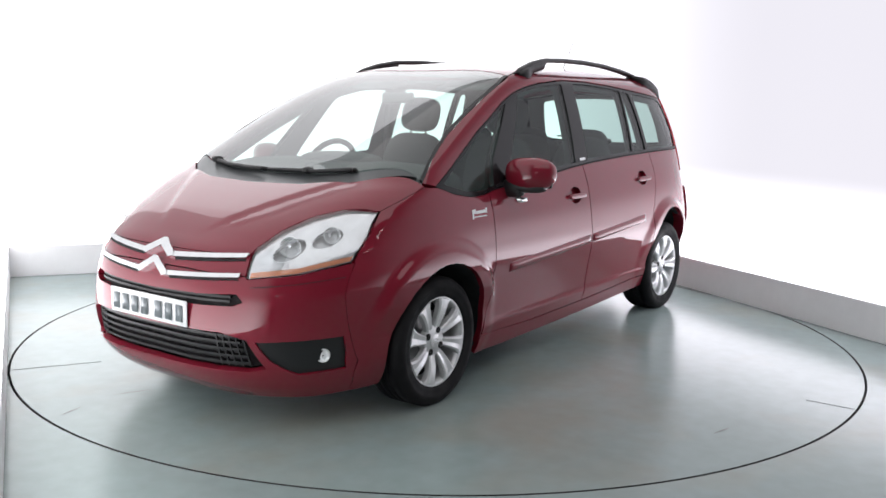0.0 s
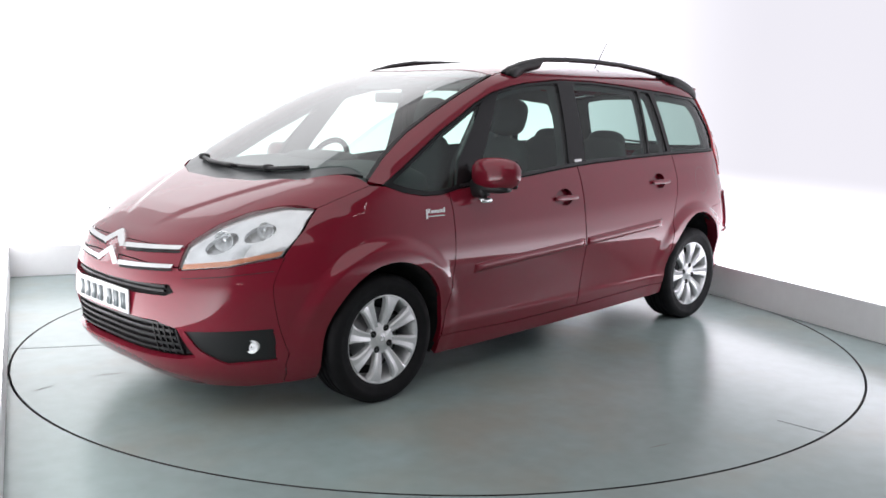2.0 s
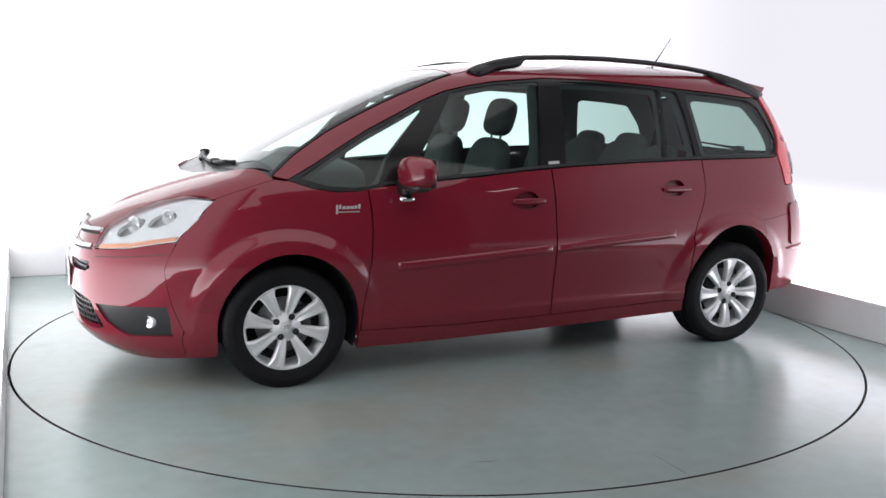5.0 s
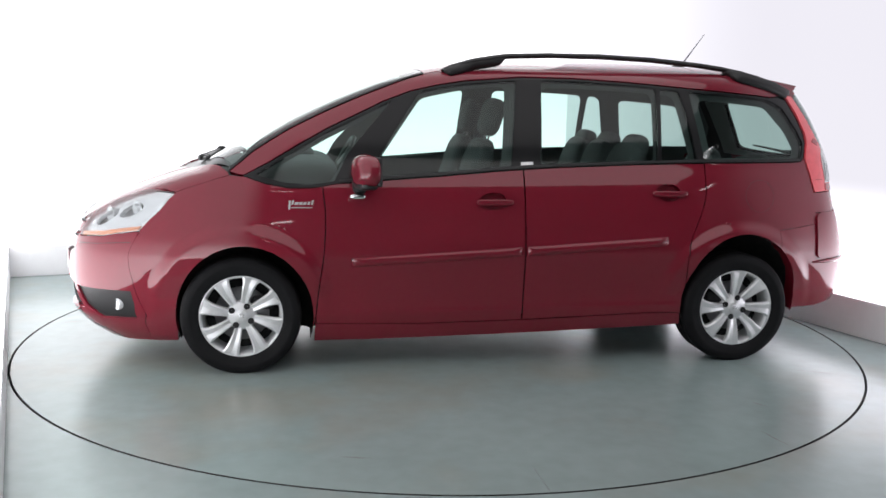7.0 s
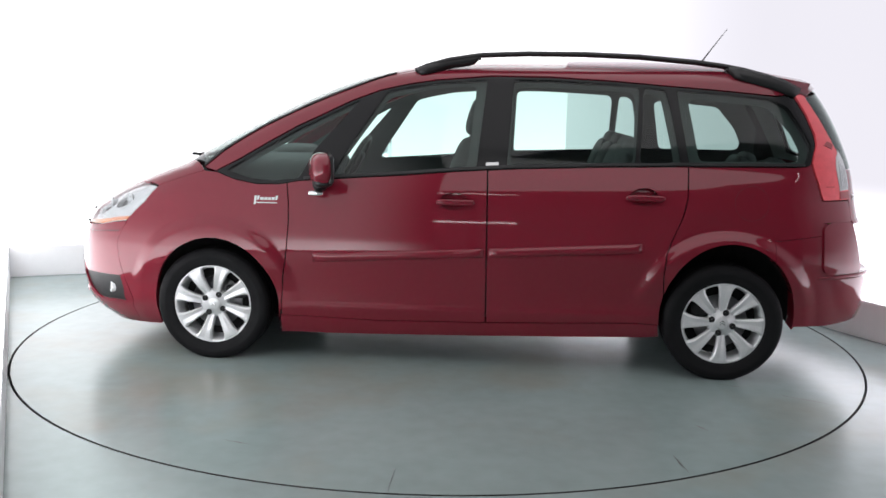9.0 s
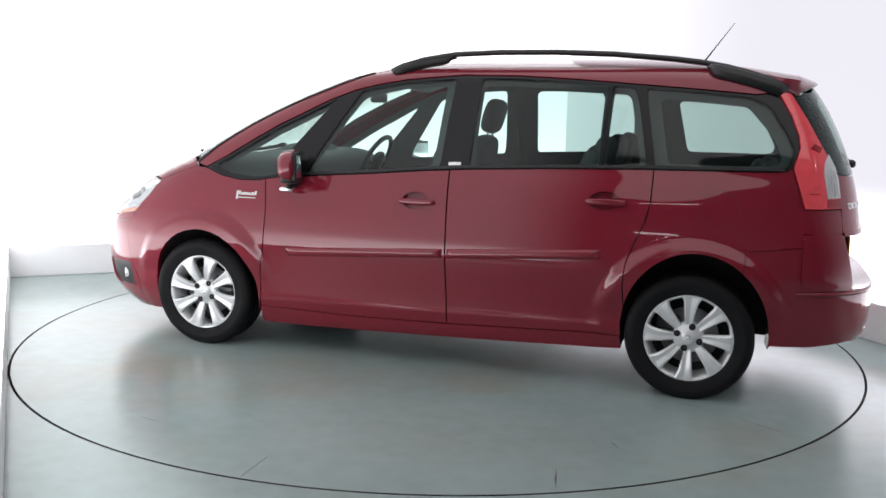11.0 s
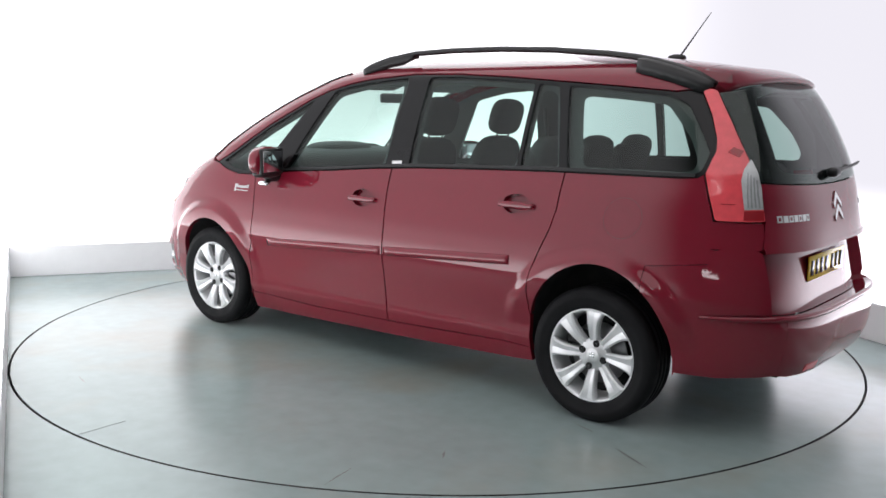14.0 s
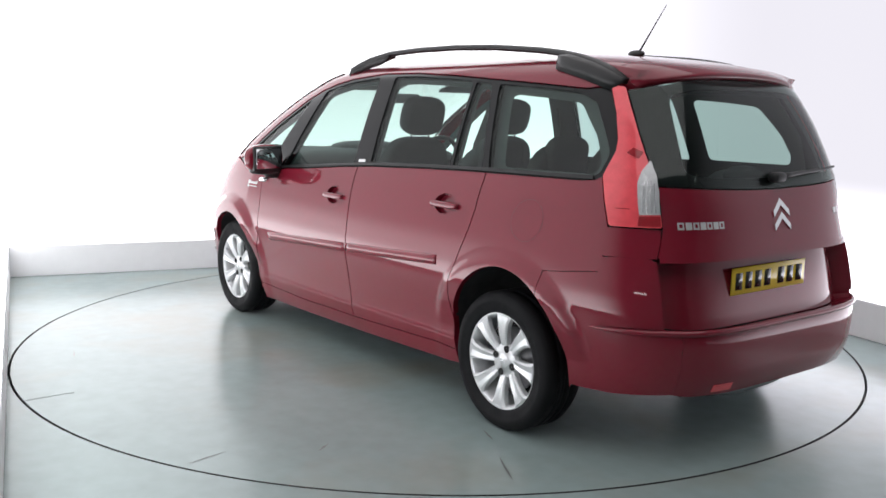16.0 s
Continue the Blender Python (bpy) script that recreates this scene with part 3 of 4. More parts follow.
def build_side(car, s):
    """One flank: wing, doors, quarter panel, sill, glass and trim."""
    front_arch = arc(ARCH_F["cx"], ARCH_F["cz"], ARCH_F["rx"], ARCH_F["rz"], -22, 202)
    rear_arch = arc(ARCH_R["cx"], ARCH_R["cz"], ARCH_R["rx"], ARCH_R["rz"], -6, 190)
    g = .003
    # front wing with the bumper's flank under it
    seam = [(.948, .972), (.938, .88), (.935, .77), (.945, .62), (.967, .469), (.985, .30)]
    wing = ([(x, z - g) for x, z in along(1.335, .95)] + seam[1:] + front_arch[::-1][1:-1]
            + [(1.690, .165)] + [(float(front(np.array(seam_y(z) + .0004), np.array(z))), z) for z in list(np.linspace(.155, .735, 24))] + LAMP_BACK() + WING_TOP()[1:])
    st = patch("side", wing, sign=s, depth=.03, step=.014)
    fender = panel("front_fender", st, PAINT, car)
    # doors
    d1 = ([(x, z - g) for x, z in along(.944, -.112)] + [(-.116, .9), (-.118, .786), (-.121, .5), (-.122, .262)]
          + [(.461, .250), (.978, .262), (.980, .30), (.962, .469), (.939, .62), (.929, .77), (.932, .88)])
    def cup(hx, hz):
        return soft([(hx + .078, hz - .012), (hx + .070, hz + .030), (hx + .025, hz + .050), (hx - .030, hz + .050), (hx - .065, hz + .028), (hx - .070, hz - .014), (hx - .030, hz - .042), (hx + .030, hz - .042)], .02, 3)
    def fold(x, z):
        # the fold along the doors' foot
        f = (z - (.322 - .014 * x)) / .014
        return .004 * math.exp(-f * f if f > 0 else -f * f * .25)
    door_a = panel("front_door", patch("side", d1, [cup(.051, .903)], sign=s, lift=fold, depth=.03, step=.02), PAINT, car)
    d2 = ([(x, z - g) for x, z in along(-.120, -1.148)] + [(-1.146, .947), (-1.125, .86), (-1.074, .74), (-1.047, .66), (-1.037, .56)]
          + arc(ARCH_R["cx"], ARCH_R["cz"], ARCH_R["rx"], ARCH_R["rz"], 15, -7, 6) + [(-1.028, .285), (-.912, .290), (-.130, .262), (-.129, .5), (-.126, .786), (-.124, .9)])
    door_b = panel("rear_door", patch("side", d2, [cup(-.929, .950)], sign=s, lift=fold, depth=.03, step=.02), PAINT, car)
    # quarter panel over the rear arch
    qp = ([(x, z - g) for x, z in along(-1.155, -1.70)] + [(-1.76, 1.122), (-1.784, 1.137), (-1.847, .948), (-2.016, .946), (-2.026, .90), (-2.030, .838), (-1.856, .838), (-1.856, .777), (-1.70, .757), (-1.601, .747)]
          + arc(ARCH_R["cx"], ARCH_R["cz"], ARCH_R["rx"], ARCH_R["rz"], 127.8, 18, 22) + [(-1.043, .56), (-1.053, .66), (-1.080, .74), (-1.131, .86), (-1.152, .947)])
    quarter = panel("quarter_panel", patch("side", qp, sign=s, depth=.03, step=.013), PAINT, car)
    # fuel flap ring
    if s > 0:
        ring = arc(-1.475, .935, .088, .088, 0, 348, 30)
        hole = arc(-1.475, .935, .0868, .0868, 0, 348, 30)
        panel("fuel_flap_joint", patch("side", ring, [hole], s, .0008, 0, .03), BLACK, quarter)
    # sill
    sill = [(.986, .258), (.461, .244), (-.146, .256), (-.912, .284), (-1.032, .280), (-1.04, .215), (-.9, .205), (0, .175), (.7, .158), (.99, .160)]
    panel("sill", patch("side", sill, sign=s, depth=.08, step=.03), PAINT, car)
    # roof edge: a painted band from the bonnet to the tail
    cant = [(x, z + .004) for x, z in [BELT[0]] + CANT] + [(-1.69, 1.496), (-1.70, 1.518), (-1.60, 1.555), (-1.36, 1.596), (-1.0, 1.619), (-.5, 1.630), (0, 1.622), (.2, 1.605)] + PILLAR[::-1]
    panel("roof_edge", patch("side", cant, sign=s, depth=.03, step=.022), PAINT, car)
    # black surround of the glass, with the panes as holes
    dlo = [(x, z + .002) for x, z in BELT] + [(-1.765, 1.126), (-1.786, 1.140), (-1.811, 1.235), (-1.804, 1.285), (-1.762, 1.387), (-1.697, 1.492)] + [(x, z - .002) for x, z in CANT[::-1]]
    holes = [soft(p, .022) for p in PANES.values()]
    trim = panel("window_surround", patch("side", dlo, holes, s, -.004, .03, .03), GLOSSBLACK, car)
    for nm, p in PANES.items():
        grow = soft(p, .022)
        pane = panel("window_pane", patch("side", grow, sign=s, lift=-.010, depth=0, step=.045), GLASS, trim, "green-tinted glass")
        pane.visible_shadow = False
    inner = [(x, z - .02) for x, z in BELT] + [(-1.84, 1.12), (-1.84, 1.30), (-1.70, 1.53), (-1.3, 1.585), (-.5, 1.615), (.1, 1.595)] + [(x, z + .02) for x, z in CANT[:6][::-1]]
    panel("pillar_lining", patch("side", inner, [soft(q, .03) for q in OPENINGS.values()], s, -.045, 0, .04), DASH, car, "dark grey pillar lining")
    # small maker's tab low on the door post: unreadable, a bar
    panel("post_tab", patch("side", [(-.172, 1.098), (-.105, 1.094), (-.105, 1.110), (-.172, 1.113)], sign=s, lift=.001, depth=.002), BADGE, trim)
    # thin rubber along the belt
    line = [(x, z + .006) for x, z in along(.86, -1.75)]
    panel("belt_seal", patch("side", line + [(x, z + .014) for x, z in line[::-1]], sign=s, lift=.004, depth=.008, step=.03), BLACK, trim)
    # rub strips
    for par, x0, x1, z0, z1 in ((door_a, .80, -.108, .563, .618), (door_b, -.134, -.925, .619, .668)):
        bm = bmesh.new()
        rows = []
        for i in range(41):
            f = i / 40
            x = x0 + (x1 - x0) * f
            zb = z0 + (z1 - z0) * f
            fade = min(1, .2 + min(i, 40 - i) / 2.5)
            row = []
            for k, h in ((0, -.003), (.05, .007), (.15, .0125), (.38, .0155), (.62, .015), (.84, .0115), (.95, .007), (1.0, -.003)):
                z = zb + .050 * k
                row.append(bm.verts.new((x, s * (float(side(np.array(x), np.array(z))) + h * (fade if h > 0 else 1)), z)))
            rows.append(row)
        for m, n in zip(rows, rows[1:]):
            for k in range(7):
                bm.faces.new((m[k], m[k + 1], n[k + 1], n[k]))
        bm.faces.new(rows[0])
        bm.faces.new(rows[-1][::-1])
        bmesh.ops.recalc_face_normals(bm, faces=bm.faces)
        part("rub_strip", bm, PAINT, par)
    # door handles: dark recess, painted bar
    for par, hx, hz in ((door_a, .051, .903), (door_b, -.929, .950)):
        hy = float(side(np.array(hx), np.array(hz)))
        panel("handle_cup", patch("side", cup(hx, hz), sign=s, lift=-.028, depth=0, step=.02), PAINT, par)
        bm = blob((.200, .026, .031), (hx - .005, s * (hy + .011), hz), 4, 12)
        rbox((.03, .03, .024), (hx + .075, s * (hy - .004), hz), .005, 1, None, bm)
        rbox((.03, .03, .024), (hx - .085, s * (hy - .004), hz), .005, 1, None, bm)
        part("door_handle", bm, PAINT, par)
    # script badge: bars of its size
    for dx, dz, w, h in ((.068, .0, .012, .060), (.050, .016, .012, .028), (.028, .010, .022, .018), (.004, .010, .018, .018), (-.018, .010, .018, .018), (-.040, .012, .016, .020), (-.060, .016, .012, .030), (.0, -.016, .13, .006)):
        x, z = 1.055 + dx * .9, .886 + dz * .8
        w, h = w * .85, h * .75
        panel("badge_bar", patch("side", [(x + w / 2, z - h / 2), (x - w / 2, z - h / 2), (x - w / 2 - .004, z + h / 2), (x + w / 2 - .004, z + h / 2)], sign=s, lift=.003, depth=.003, step=.03), BADGE, fender)
    # door mirror
    mir = empty("door_mirror", car)
    swept = Matrix.Translation((.728, s * .950, 1.068)) @ Matrix.Rotation(s * radians(15), 4, "Z")
    def hang(bm):
        bmesh.ops.transform(bm, matrix=swept, verts=bm.verts)
        return bm
    sh = blob((.150, .268, .168), (0, 0, 0), 2.7, 16)
    for v in sh.verts:
        if v.co.x < 0:
            v.co.x *= .42
        v.co.x -= .10 * abs(v.co.y)
        v.co.z *= 1 - .8 * max(0, s * v.co.y) * (1 if v.co.z < 0 else .3)
    part("mirror_shell", hang(sh), PAINT, mir, "red painted mirror shell")
    bm = blob((.105, .200, .055), (.004, s * -.012, -.068), 3, 12)
    part("mirror_base", hang(bm), BLACK, mir, "black mirror underside")
    bm = rbox((.024, .215, .146), (-.036, 0, 0), .011, 2)
    part("mirror_frame", hang(bm), BLACK, mir)
    bm = rbox((.004, .188, .118), (-.048, 0, 0), .0015, 1)
    part("mirror_glass", hang(bm), MIRROR, mir)
    bm = blob((.075, .12, .10), (.760, s * .875, .995), 3, 10)
    part("mirror_arm", bm, BLACK, mir)
    bm = blob((.085, .05, .028), (.772, s * .925, .937), 3, 8)
    part("mirror_lamp", bm, CHROME, mir, "bright lamp under the mirror")
    # roof rail
    rx = [.30, .24, .12, 0, -.06, -.3, -.6, -.9, -1.2, -1.34, -1.45, -1.56, -1.66, -1.745]
    rz = [1.578, 1.602, 1.635, 1.655, 1.664, 1.675, 1.677, 1.668, 1.645, 1.628, 1.608, 1.580, 1.548, 1.508]
    pts = [(x, s * float(np.interp(x, [-1.745, -1.56, -1.325, -.08, .30], [.560, .532, .512, .555, .590])), z + .010) for x, z in zip(rx, rz)]
    bm = tube(pts, [.016, .024] + [.027] * 10 + [.026, .018], 12, flat=.55)
    part("rail_bar", bm, BLACK, rails[s])
    for a, b in ((.29, -.055), (-1.36, -1.74)):
        bm = bmesh.new()
        xs = np.linspace(a, b, 12)
        loops = []
        for x in xs:
            zt = float(np.interp(-x, [-v for v in rx], rz)) + .012
            yc = float(np.interp(-x, [-v for v in rx], [abs(p[1]) for p in pts]))
            zb = min(float(top(np.array(x), np.array(yc))) - .015, zt - .012)
            zb = max(zb, zt - .026)
            drop = .044 if a > 0 else .060
            zs = zt - drop * min(1, (x - b + .01) / .05, (a - x + .012) / .05) - .008
            ys = max(float(side(np.array(x), np.array(min(zs, 1.60)))) * (1 if zs < 1.60 else 0) + .005, yc + .022)
            loops.append([bm.verts.new((x, s * y, z)) for y, z in ((ys, zs), (max(yc + .024, ys - .012), zt - .006), (yc + .014, zt + .004), (yc - .020, zt), (yc - .026, zb))])
        for p, q in zip(loops, loops[1:]):
            for k in range(5):
                bm.faces.new((p[k], p[(k + 1) % 5], q[(k + 1) % 5], q[k]))
        bm.faces.new(loops[0])
        bm.faces.new(loops[-1][::-1])
        bmesh.ops.recalc_face_normals(bm, faces=bm.faces)
        part("rail_foot", bm, BLACK, rails[s])
    # tail lamp
    lamp = empty("tail_lamp", car)
    panel("lamp_lining", patch("side", LAMP[:6] + [(x - .035, z) for x, z in LAMP[6:]], sign=s, lift=-.030, depth=0, step=.03), DARK, lamp)
    panel("red_lens", patch("side", soft(LAMP, .010), sign=s, lift=.006, depth=.03, step=.02), REDLENS, lamp, "tall red tail lamp lens")
    clear = [(-1.938, 1.206), (-1.970, 1.150), (-1.990, 1.09), (-2.006, 1.004), (-1.948, 1.000), (-1.922, 1.12), (-1.924, 1.165)]
    panel("clear_lens", patch("side", clear, sign=s, lift=.009, depth=.004, step=.02), CLEARLAMP, lamp, "clear ribbed reversing lens")
    for k in range(4):
        # ribs of the clear lens, and the joint round the red block under the band
        x0, x1 = -1.936 - .011 * k, -1.956 - .012 * k
        panel("lens_rib", patch("side", [(x0, 1.150 - .010 * k), (x0 - .004, 1.150 - .010 * k), (x1 - .004, 1.010), (x1, 1.010)], sign=s, lift=.013, depth=.004, step=.03), REFLECTOR, lamp)
    seam = [(-1.866, 1.020), (-1.915, 1.020), (-1.915, 1.023), (-1.866, 1.023)]
    panel("lens_joint", patch("side", seam, sign=s, lift=.0075, depth=.002, step=.03), REDDEEP, lamp)
    panel("deep_lens", patch("side", [(-1.948, .995), (-2.006, .998), (-2.014, .957), (-1.950, .957)], sign=s, lift=.009, depth=.004, step=.02), REDDEEP, lamp)
    panel("lamp_band", patch("side", [(-1.856, 1.232), (-1.872, 1.252), (-1.908, 1.236), (-1.900, 1.212)], sign=s, lift=.009, depth=.004, step=.02), REDDEEP, lamp)
    # headlamp
    head = empty("headlamp", car)
    outline = [(.494, .688), (.488, .738), (.479, .801), (.514, .866), (.579, .920), (.660, .947), (.752, .938), (.768, .85), (.768, .745), (.660, .708)]
    outline = [(s * y, z) for y, z in outline]
    if s < 0:
        outline = outline[::-1]
    eyes = [[(s * y, z) for y, z in arc(cy, cz, r, r, 0, 345, 20)] for cy, cz, r in ((.588, .802, .046), (.676, .846, .038))]
    panel("lamp_bowl", patch("front", outline, eyes, 1, -.018, .02, .02), REFLECTOR, head, "bright lamp bowl")
    panel("lamp_backing", patch("front", outline, lift=-.060, depth=0, step=.03), BOWL, head)
    cover = panel("lamp_cover", patch("front", outline, lift=.002, depth=0, step=.02), LENS, head, "clear headlamp cover")
    cover.visible_shadow = False
    for y, z, r, yaw in ((.588, .802, .044, 32), (.676, .846, .036, 46)):
        x = float(front(np.array(y), np.array(z))) - .072
        y -= .045
        bm = lathe([(r * 1.05, .05), (r, .052), (r * .8, .02), (r * .45, -.01), (.004, -.02)], 28)
        for v in bm.verts:
            v.co = Vector((v.co.y, v.co.x, v.co.z))
            v.co = Matrix.Rotation(s * radians(yaw), 3, "Z") @ v.co + Vector((x, s * y, z))
        part("lamp_reflector", bm, BOWL, head)
        bm = blob((.02, .034, .034), (x + .02, s * y, z), 2, 8)
        part("lamp_bulb", bm, CHROME, head)
    am = [(.500, .690), (.655, .711), (.764, .748), (.765, .768), (.655, .731), (.500, .710)]
    am = [(s * y, z) for y, z in am]
    panel("indicator_strip", patch("front", am if s > 0 else am[::-1], lift=-.010, depth=.008, step=.02), AMBER, head)
    # fog lamp panel in the bumper
    fog = [(.545, .428), (.768, .432), (.766, .360), (.757, .280), (.655, .270), (.590, .34)]
    fog = [(s * y, z) for y, z in fog]
    panel("fog_panel", patch("front", fog if s > 0 else fog[::-1], lift=-.012, depth=.0, step=.02), BLACK, bumper)
    y, z = .712, .352
    x = float(front(np.array(y), np.array(z)))
    bm = lathe([(.030, -.02), (.030, .004), (.026, .006), (.023, .001), (.012, .004), (.003, .005)], 24)
    for v in bm.verts:
        v.co = Matrix.Rotation(s * radians(38), 3, "Z") @ Vector((v.co.y, v.co.x, v.co.z)) + Vector((x - .026, s * y, z))
    part("fog_lamp", bm, BOWL, bumper)


def build_ends(car):
    """Bonnet, screen, roof, tailgate, bumpers."""
    def both(half):
        return half + [(a, -b) for a, b in half[::-1] if abs(b) > 1e-6]
    nose = [(float(front(np.array(y), np.array(.775))), y) for y in np.linspace(0, .468, 10)]
    lamp_edge = [(float(front(np.array(y - .004), np.array(z + .003))), y - .004) for y, z in ((.479, .801), (.514, .866), (.579, .920), (.660, .947), (.748, .940))]
    wing_edge = [(x, float(side(np.array(x), np.array(z))) - .0012) for x, z in WING_TOP()]
    half = nose + lamp_edge + wing_edge + [ (1.510, .682), (1.630, .536), (1.723, .308), (1.745, 0)]
    # the bonnet's middle stands proud between two creases that spread towards the screen
    def ridge(x, y):
        f = min(1, max(0, (float(np.interp(x, [1.5, 1.75, 2.05, 2.2], [.60, .43, .22, .12])) - abs(y)) / .06 + .5))
        return .008 * f * f * (3 - 2 * f) * min(1, max(0, (2.17 - x) / .15))
    bonnet = panel("bonnet", patch("top", both(half), lift=ridge, depth=.02, step=.02), PAINT, car)
    cowl = [(1.739, 0), (1.717, .308), (1.624, .532), (1.504, .676), (1.42, .758), (1.41, .752), (1.46, .672), (1.535, .525), (1.585, .30), (1.600, 0)]
    panel("cowl", patch("top", both(cowl), lift=-.006, depth=.02, step=.03), COWL, car, "grey-black plastic scuttle under the windscreen")
    edge = [(x, float(side(np.array(x), np.array(z))) - .003) for x, z in PILLAR]
    sc = [(1.596, 0), (1.580, .30), (1.530, .525), (1.455, .675)] + edge + [(.43, .40), (.46, .20), (.47, 0)]
    ws = panel("windscreen", patch("top", both(sc), lift=-.002, depth=.004, step=.05), SCREEN, car, "large raked windscreen")
    ws.visible_shadow = False
    for s in (1, -1):
        line = [(x, s * (y + .002)) for x, y in edge] + [(x, s * (y - .010)) for x, y in edge[::-1]]
        panel("screen_seal", patch("top", line, lift=.006, depth=.014, step=.02), BLACK, ws)
    roof = [(.465, 0), (.455, .20), (.425, .40), (.398, float(side(np.array(.40), np.array(1.566))) - .006)]
    for x in (.2, 0, -.3, -.6, -.9, -1.2, -1.4, -1.55, -1.66):
        zz = float(np.interp(x, [-1.70, -1.60, -1.36, -1.0, -.5, 0, .2, .33], [1.518, 1.555, 1.596, 1.619, 1.630, 1.622, 1.605, 1.58]))
        roof.append((x, float(side(np.array(x), np.array(zz))) - .003))
    roof.append((-1.68, 0))
    panel("roof", patch("top", both(roof), depth=.02, step=.045), PAINT, car)
    panel("headlining", patch("top", both([(.30, 0), (.27, .45), (0, .5), (-1.3, .5), (-1.55, .45), (-1.6, 0)]), lift=-.035, depth=0, step=.08), LINING, car)
    # spoiler over the rear window
    bm = bmesh.new()
    ys = np.linspace(-.545, .545, 25)
    loops = []
    for y in ys:
        f = abs(y) / .545
        zt = float(top(np.array(-1.66), np.array(min(abs(y), .50)))) + .002
        tip = -1.905 + .11 * f ** 3
        zc = 1.562 - .042 * f ** 2.2
        loops.append([bm.verts.new((x, y, z)) for x, z in ((-1.64, zt), (-1.80, .5 * (zt + zc) + .008 - .006 * f), (tip + .012, zc), (tip, zc - .012), (tip + .012, zc - .026), (-1.80, zc - .038), (-1.70, zc - .05))])
    for p, q in zip(loops, loops[1:]):
        for k in range(6):
            bm.faces.new((p[k], p[k + 1], q[k + 1], q[k]))
    bm.faces.new(loops[0])
    bm.faces.new(loops[-1][::-1])
    bmesh.ops.recalc_face_normals(bm, faces=bm.faces)
    part("spoiler", bm, PAINT, car)
    # tailgate
    gate = panel("tailgate", patch("rear", both_y([(0, .842)] + [(gate_y(z), z) for z in (.842, .90, .95, 1.0, 1.07, 1.108)] + [(.45, 1.099), (.2, 1.089), (0, 1.086)]), depth=.03, step=.035), PAINT, car)
    panel("tailgate_lower", patch("rear", both_y([(0, .575), (gate_y(.575), .575), (gate_y(.70), .70), (gate_y(.834), .834), (0, .834)]), lift=-.080, depth=.02, step=.035), PAINT, gate)
    panel("gate_ledge", patch("rear", both_y([(0, .826), (gate_y(.836) - .004, .824), (gate_y(.842) - .004, .842), (0, .844)]), lift=.004, depth=.090, step=.035), PAINT, gate)
    rw = both_y([(0, 1.092), (.2, 1.095), (.45, 1.105)] + [(gate_y(z), z) for z in (1.114, 1.16, 1.206, 1.26, 1.31, 1.356, 1.42, 1.48)] + [(.3, 1.530), (0, 1.540)])
    glassrim = both_y([(0, 1.135), (.2, 1.137), (.42, 1.146), (.515, 1.158), (.505, 1.25), (.490, 1.36), (.462, 1.465), (.3, 1.490), (0, 1.497)])
    panel("rear_window_band", patch("rear", rw, [soft(glassrim, .05, 5)], 1, -.005, .01, .035), GLOSSBLACK, gate)
    panel("tailgate_lining", patch("rear", rw, [glassrim], 1, -.04, 0, .04), LINING, gate, "grey plastic tailgate lining")
    pane = panel("rear_window", patch("rear", rw, lift=.001, depth=0, step=.045), GLASS, gate, "green-tinted rear window")
    pane.visible_shadow = False
    # wiper
    x = float(rear(np.array(0.0), np.array(1.137)))
    bm = rbox((.05, .075, .042), (x - .025, .01, 1.137), .014, 2)
    part("rear_wiper_hub", bm, BLACK, gate)
    pts = [(float(rear(np.array(y), np.array(1.142))) - .028, y, 1.140 + .004 * i) for i, y in enumerate(np.linspace(-.02, -.44, 8))]
    part("rear_wiper_arm", tube(pts, [.013, .011, .009, .008, .008, .007, .007, .006], 6), BLACK, gate)
    # chevrons and letters as plain bars
    for dz in (0, .055):
        for s in (1, -1):
            zc = .965 + dz
            pl = [(0, zc + .03), (s * .055, zc - .02), (s * .055, zc - .045), (0, zc + .002)]
            panel("chevron", patch("rear", pl, lift=.006, depth=.006, step=.03), CHROME, gate)
    for i in range(7):
        y = .572 - i * .0295
        panel("letter_bar", patch("rear", [(y, .948), (y - .023, .948), (y - .023, .976), (y, .976)], [[(y - .006, .955), (y - .018, .955), (y - .018, .969), (y - .006, .969)]] if i % 2 == 0 else [], 1, .003, .003, .03), BADGE, gate)
    for i in range(2):
        y = -.44 - i * .035
        panel("letter_bar", patch("rear", [(y, .965), (y - .026, .965), (y - .026, .990), (y, .990)], lift=.003, depth=.003, step=.03), BADGE, gate)
    # rear plate, its characters as bars
    xr = float(rear(np.array(0.0), np.array(.73))) + .081
    turn = Matrix.Rotation(radians(0), 4, "Y")
    plate = part("number_plate", rbox((.008, .52, .112), (xr - .012, .02, .722), .003, 1, turn), PLATEYELLOW, gate, "yellow number plate with blank bars")
    for i in range(7):
        y = .235 - i * .066 - (.03 if i > 3 else 0)
        part("plate_bar", rbox((.003, .044, .070), (xr - .0160, y, .722), 0, 1, turn), BLACKINK, plate)
    # rear bumper
    st = patch("rear", both_y([(0, .296), (.55, .300), (.61, .31), (.61, .565), (0, .565)]), depth=.085, step=.035)
    for s in (1, -1):
        corner = edge_rear(.61, .31, .565, 6) + [(float(rear(np.array(gate_y(z) + .004), np.array(z))), z) for z in np.linspace(.575, .828, 6)] + [(-1.856, .8345), (-1.859, .7745), (-1.70, .7545), (-1.6035, .7445)]
        rear_arch = arc(ARCH_R["cx"], ARCH_R["cz"], ARCH_R["rx"], ARCH_R["rz"], 128.3, 188, 12)
        poly = corner + rear_arch + [(-1.74, .292), (-1.9, .290)]
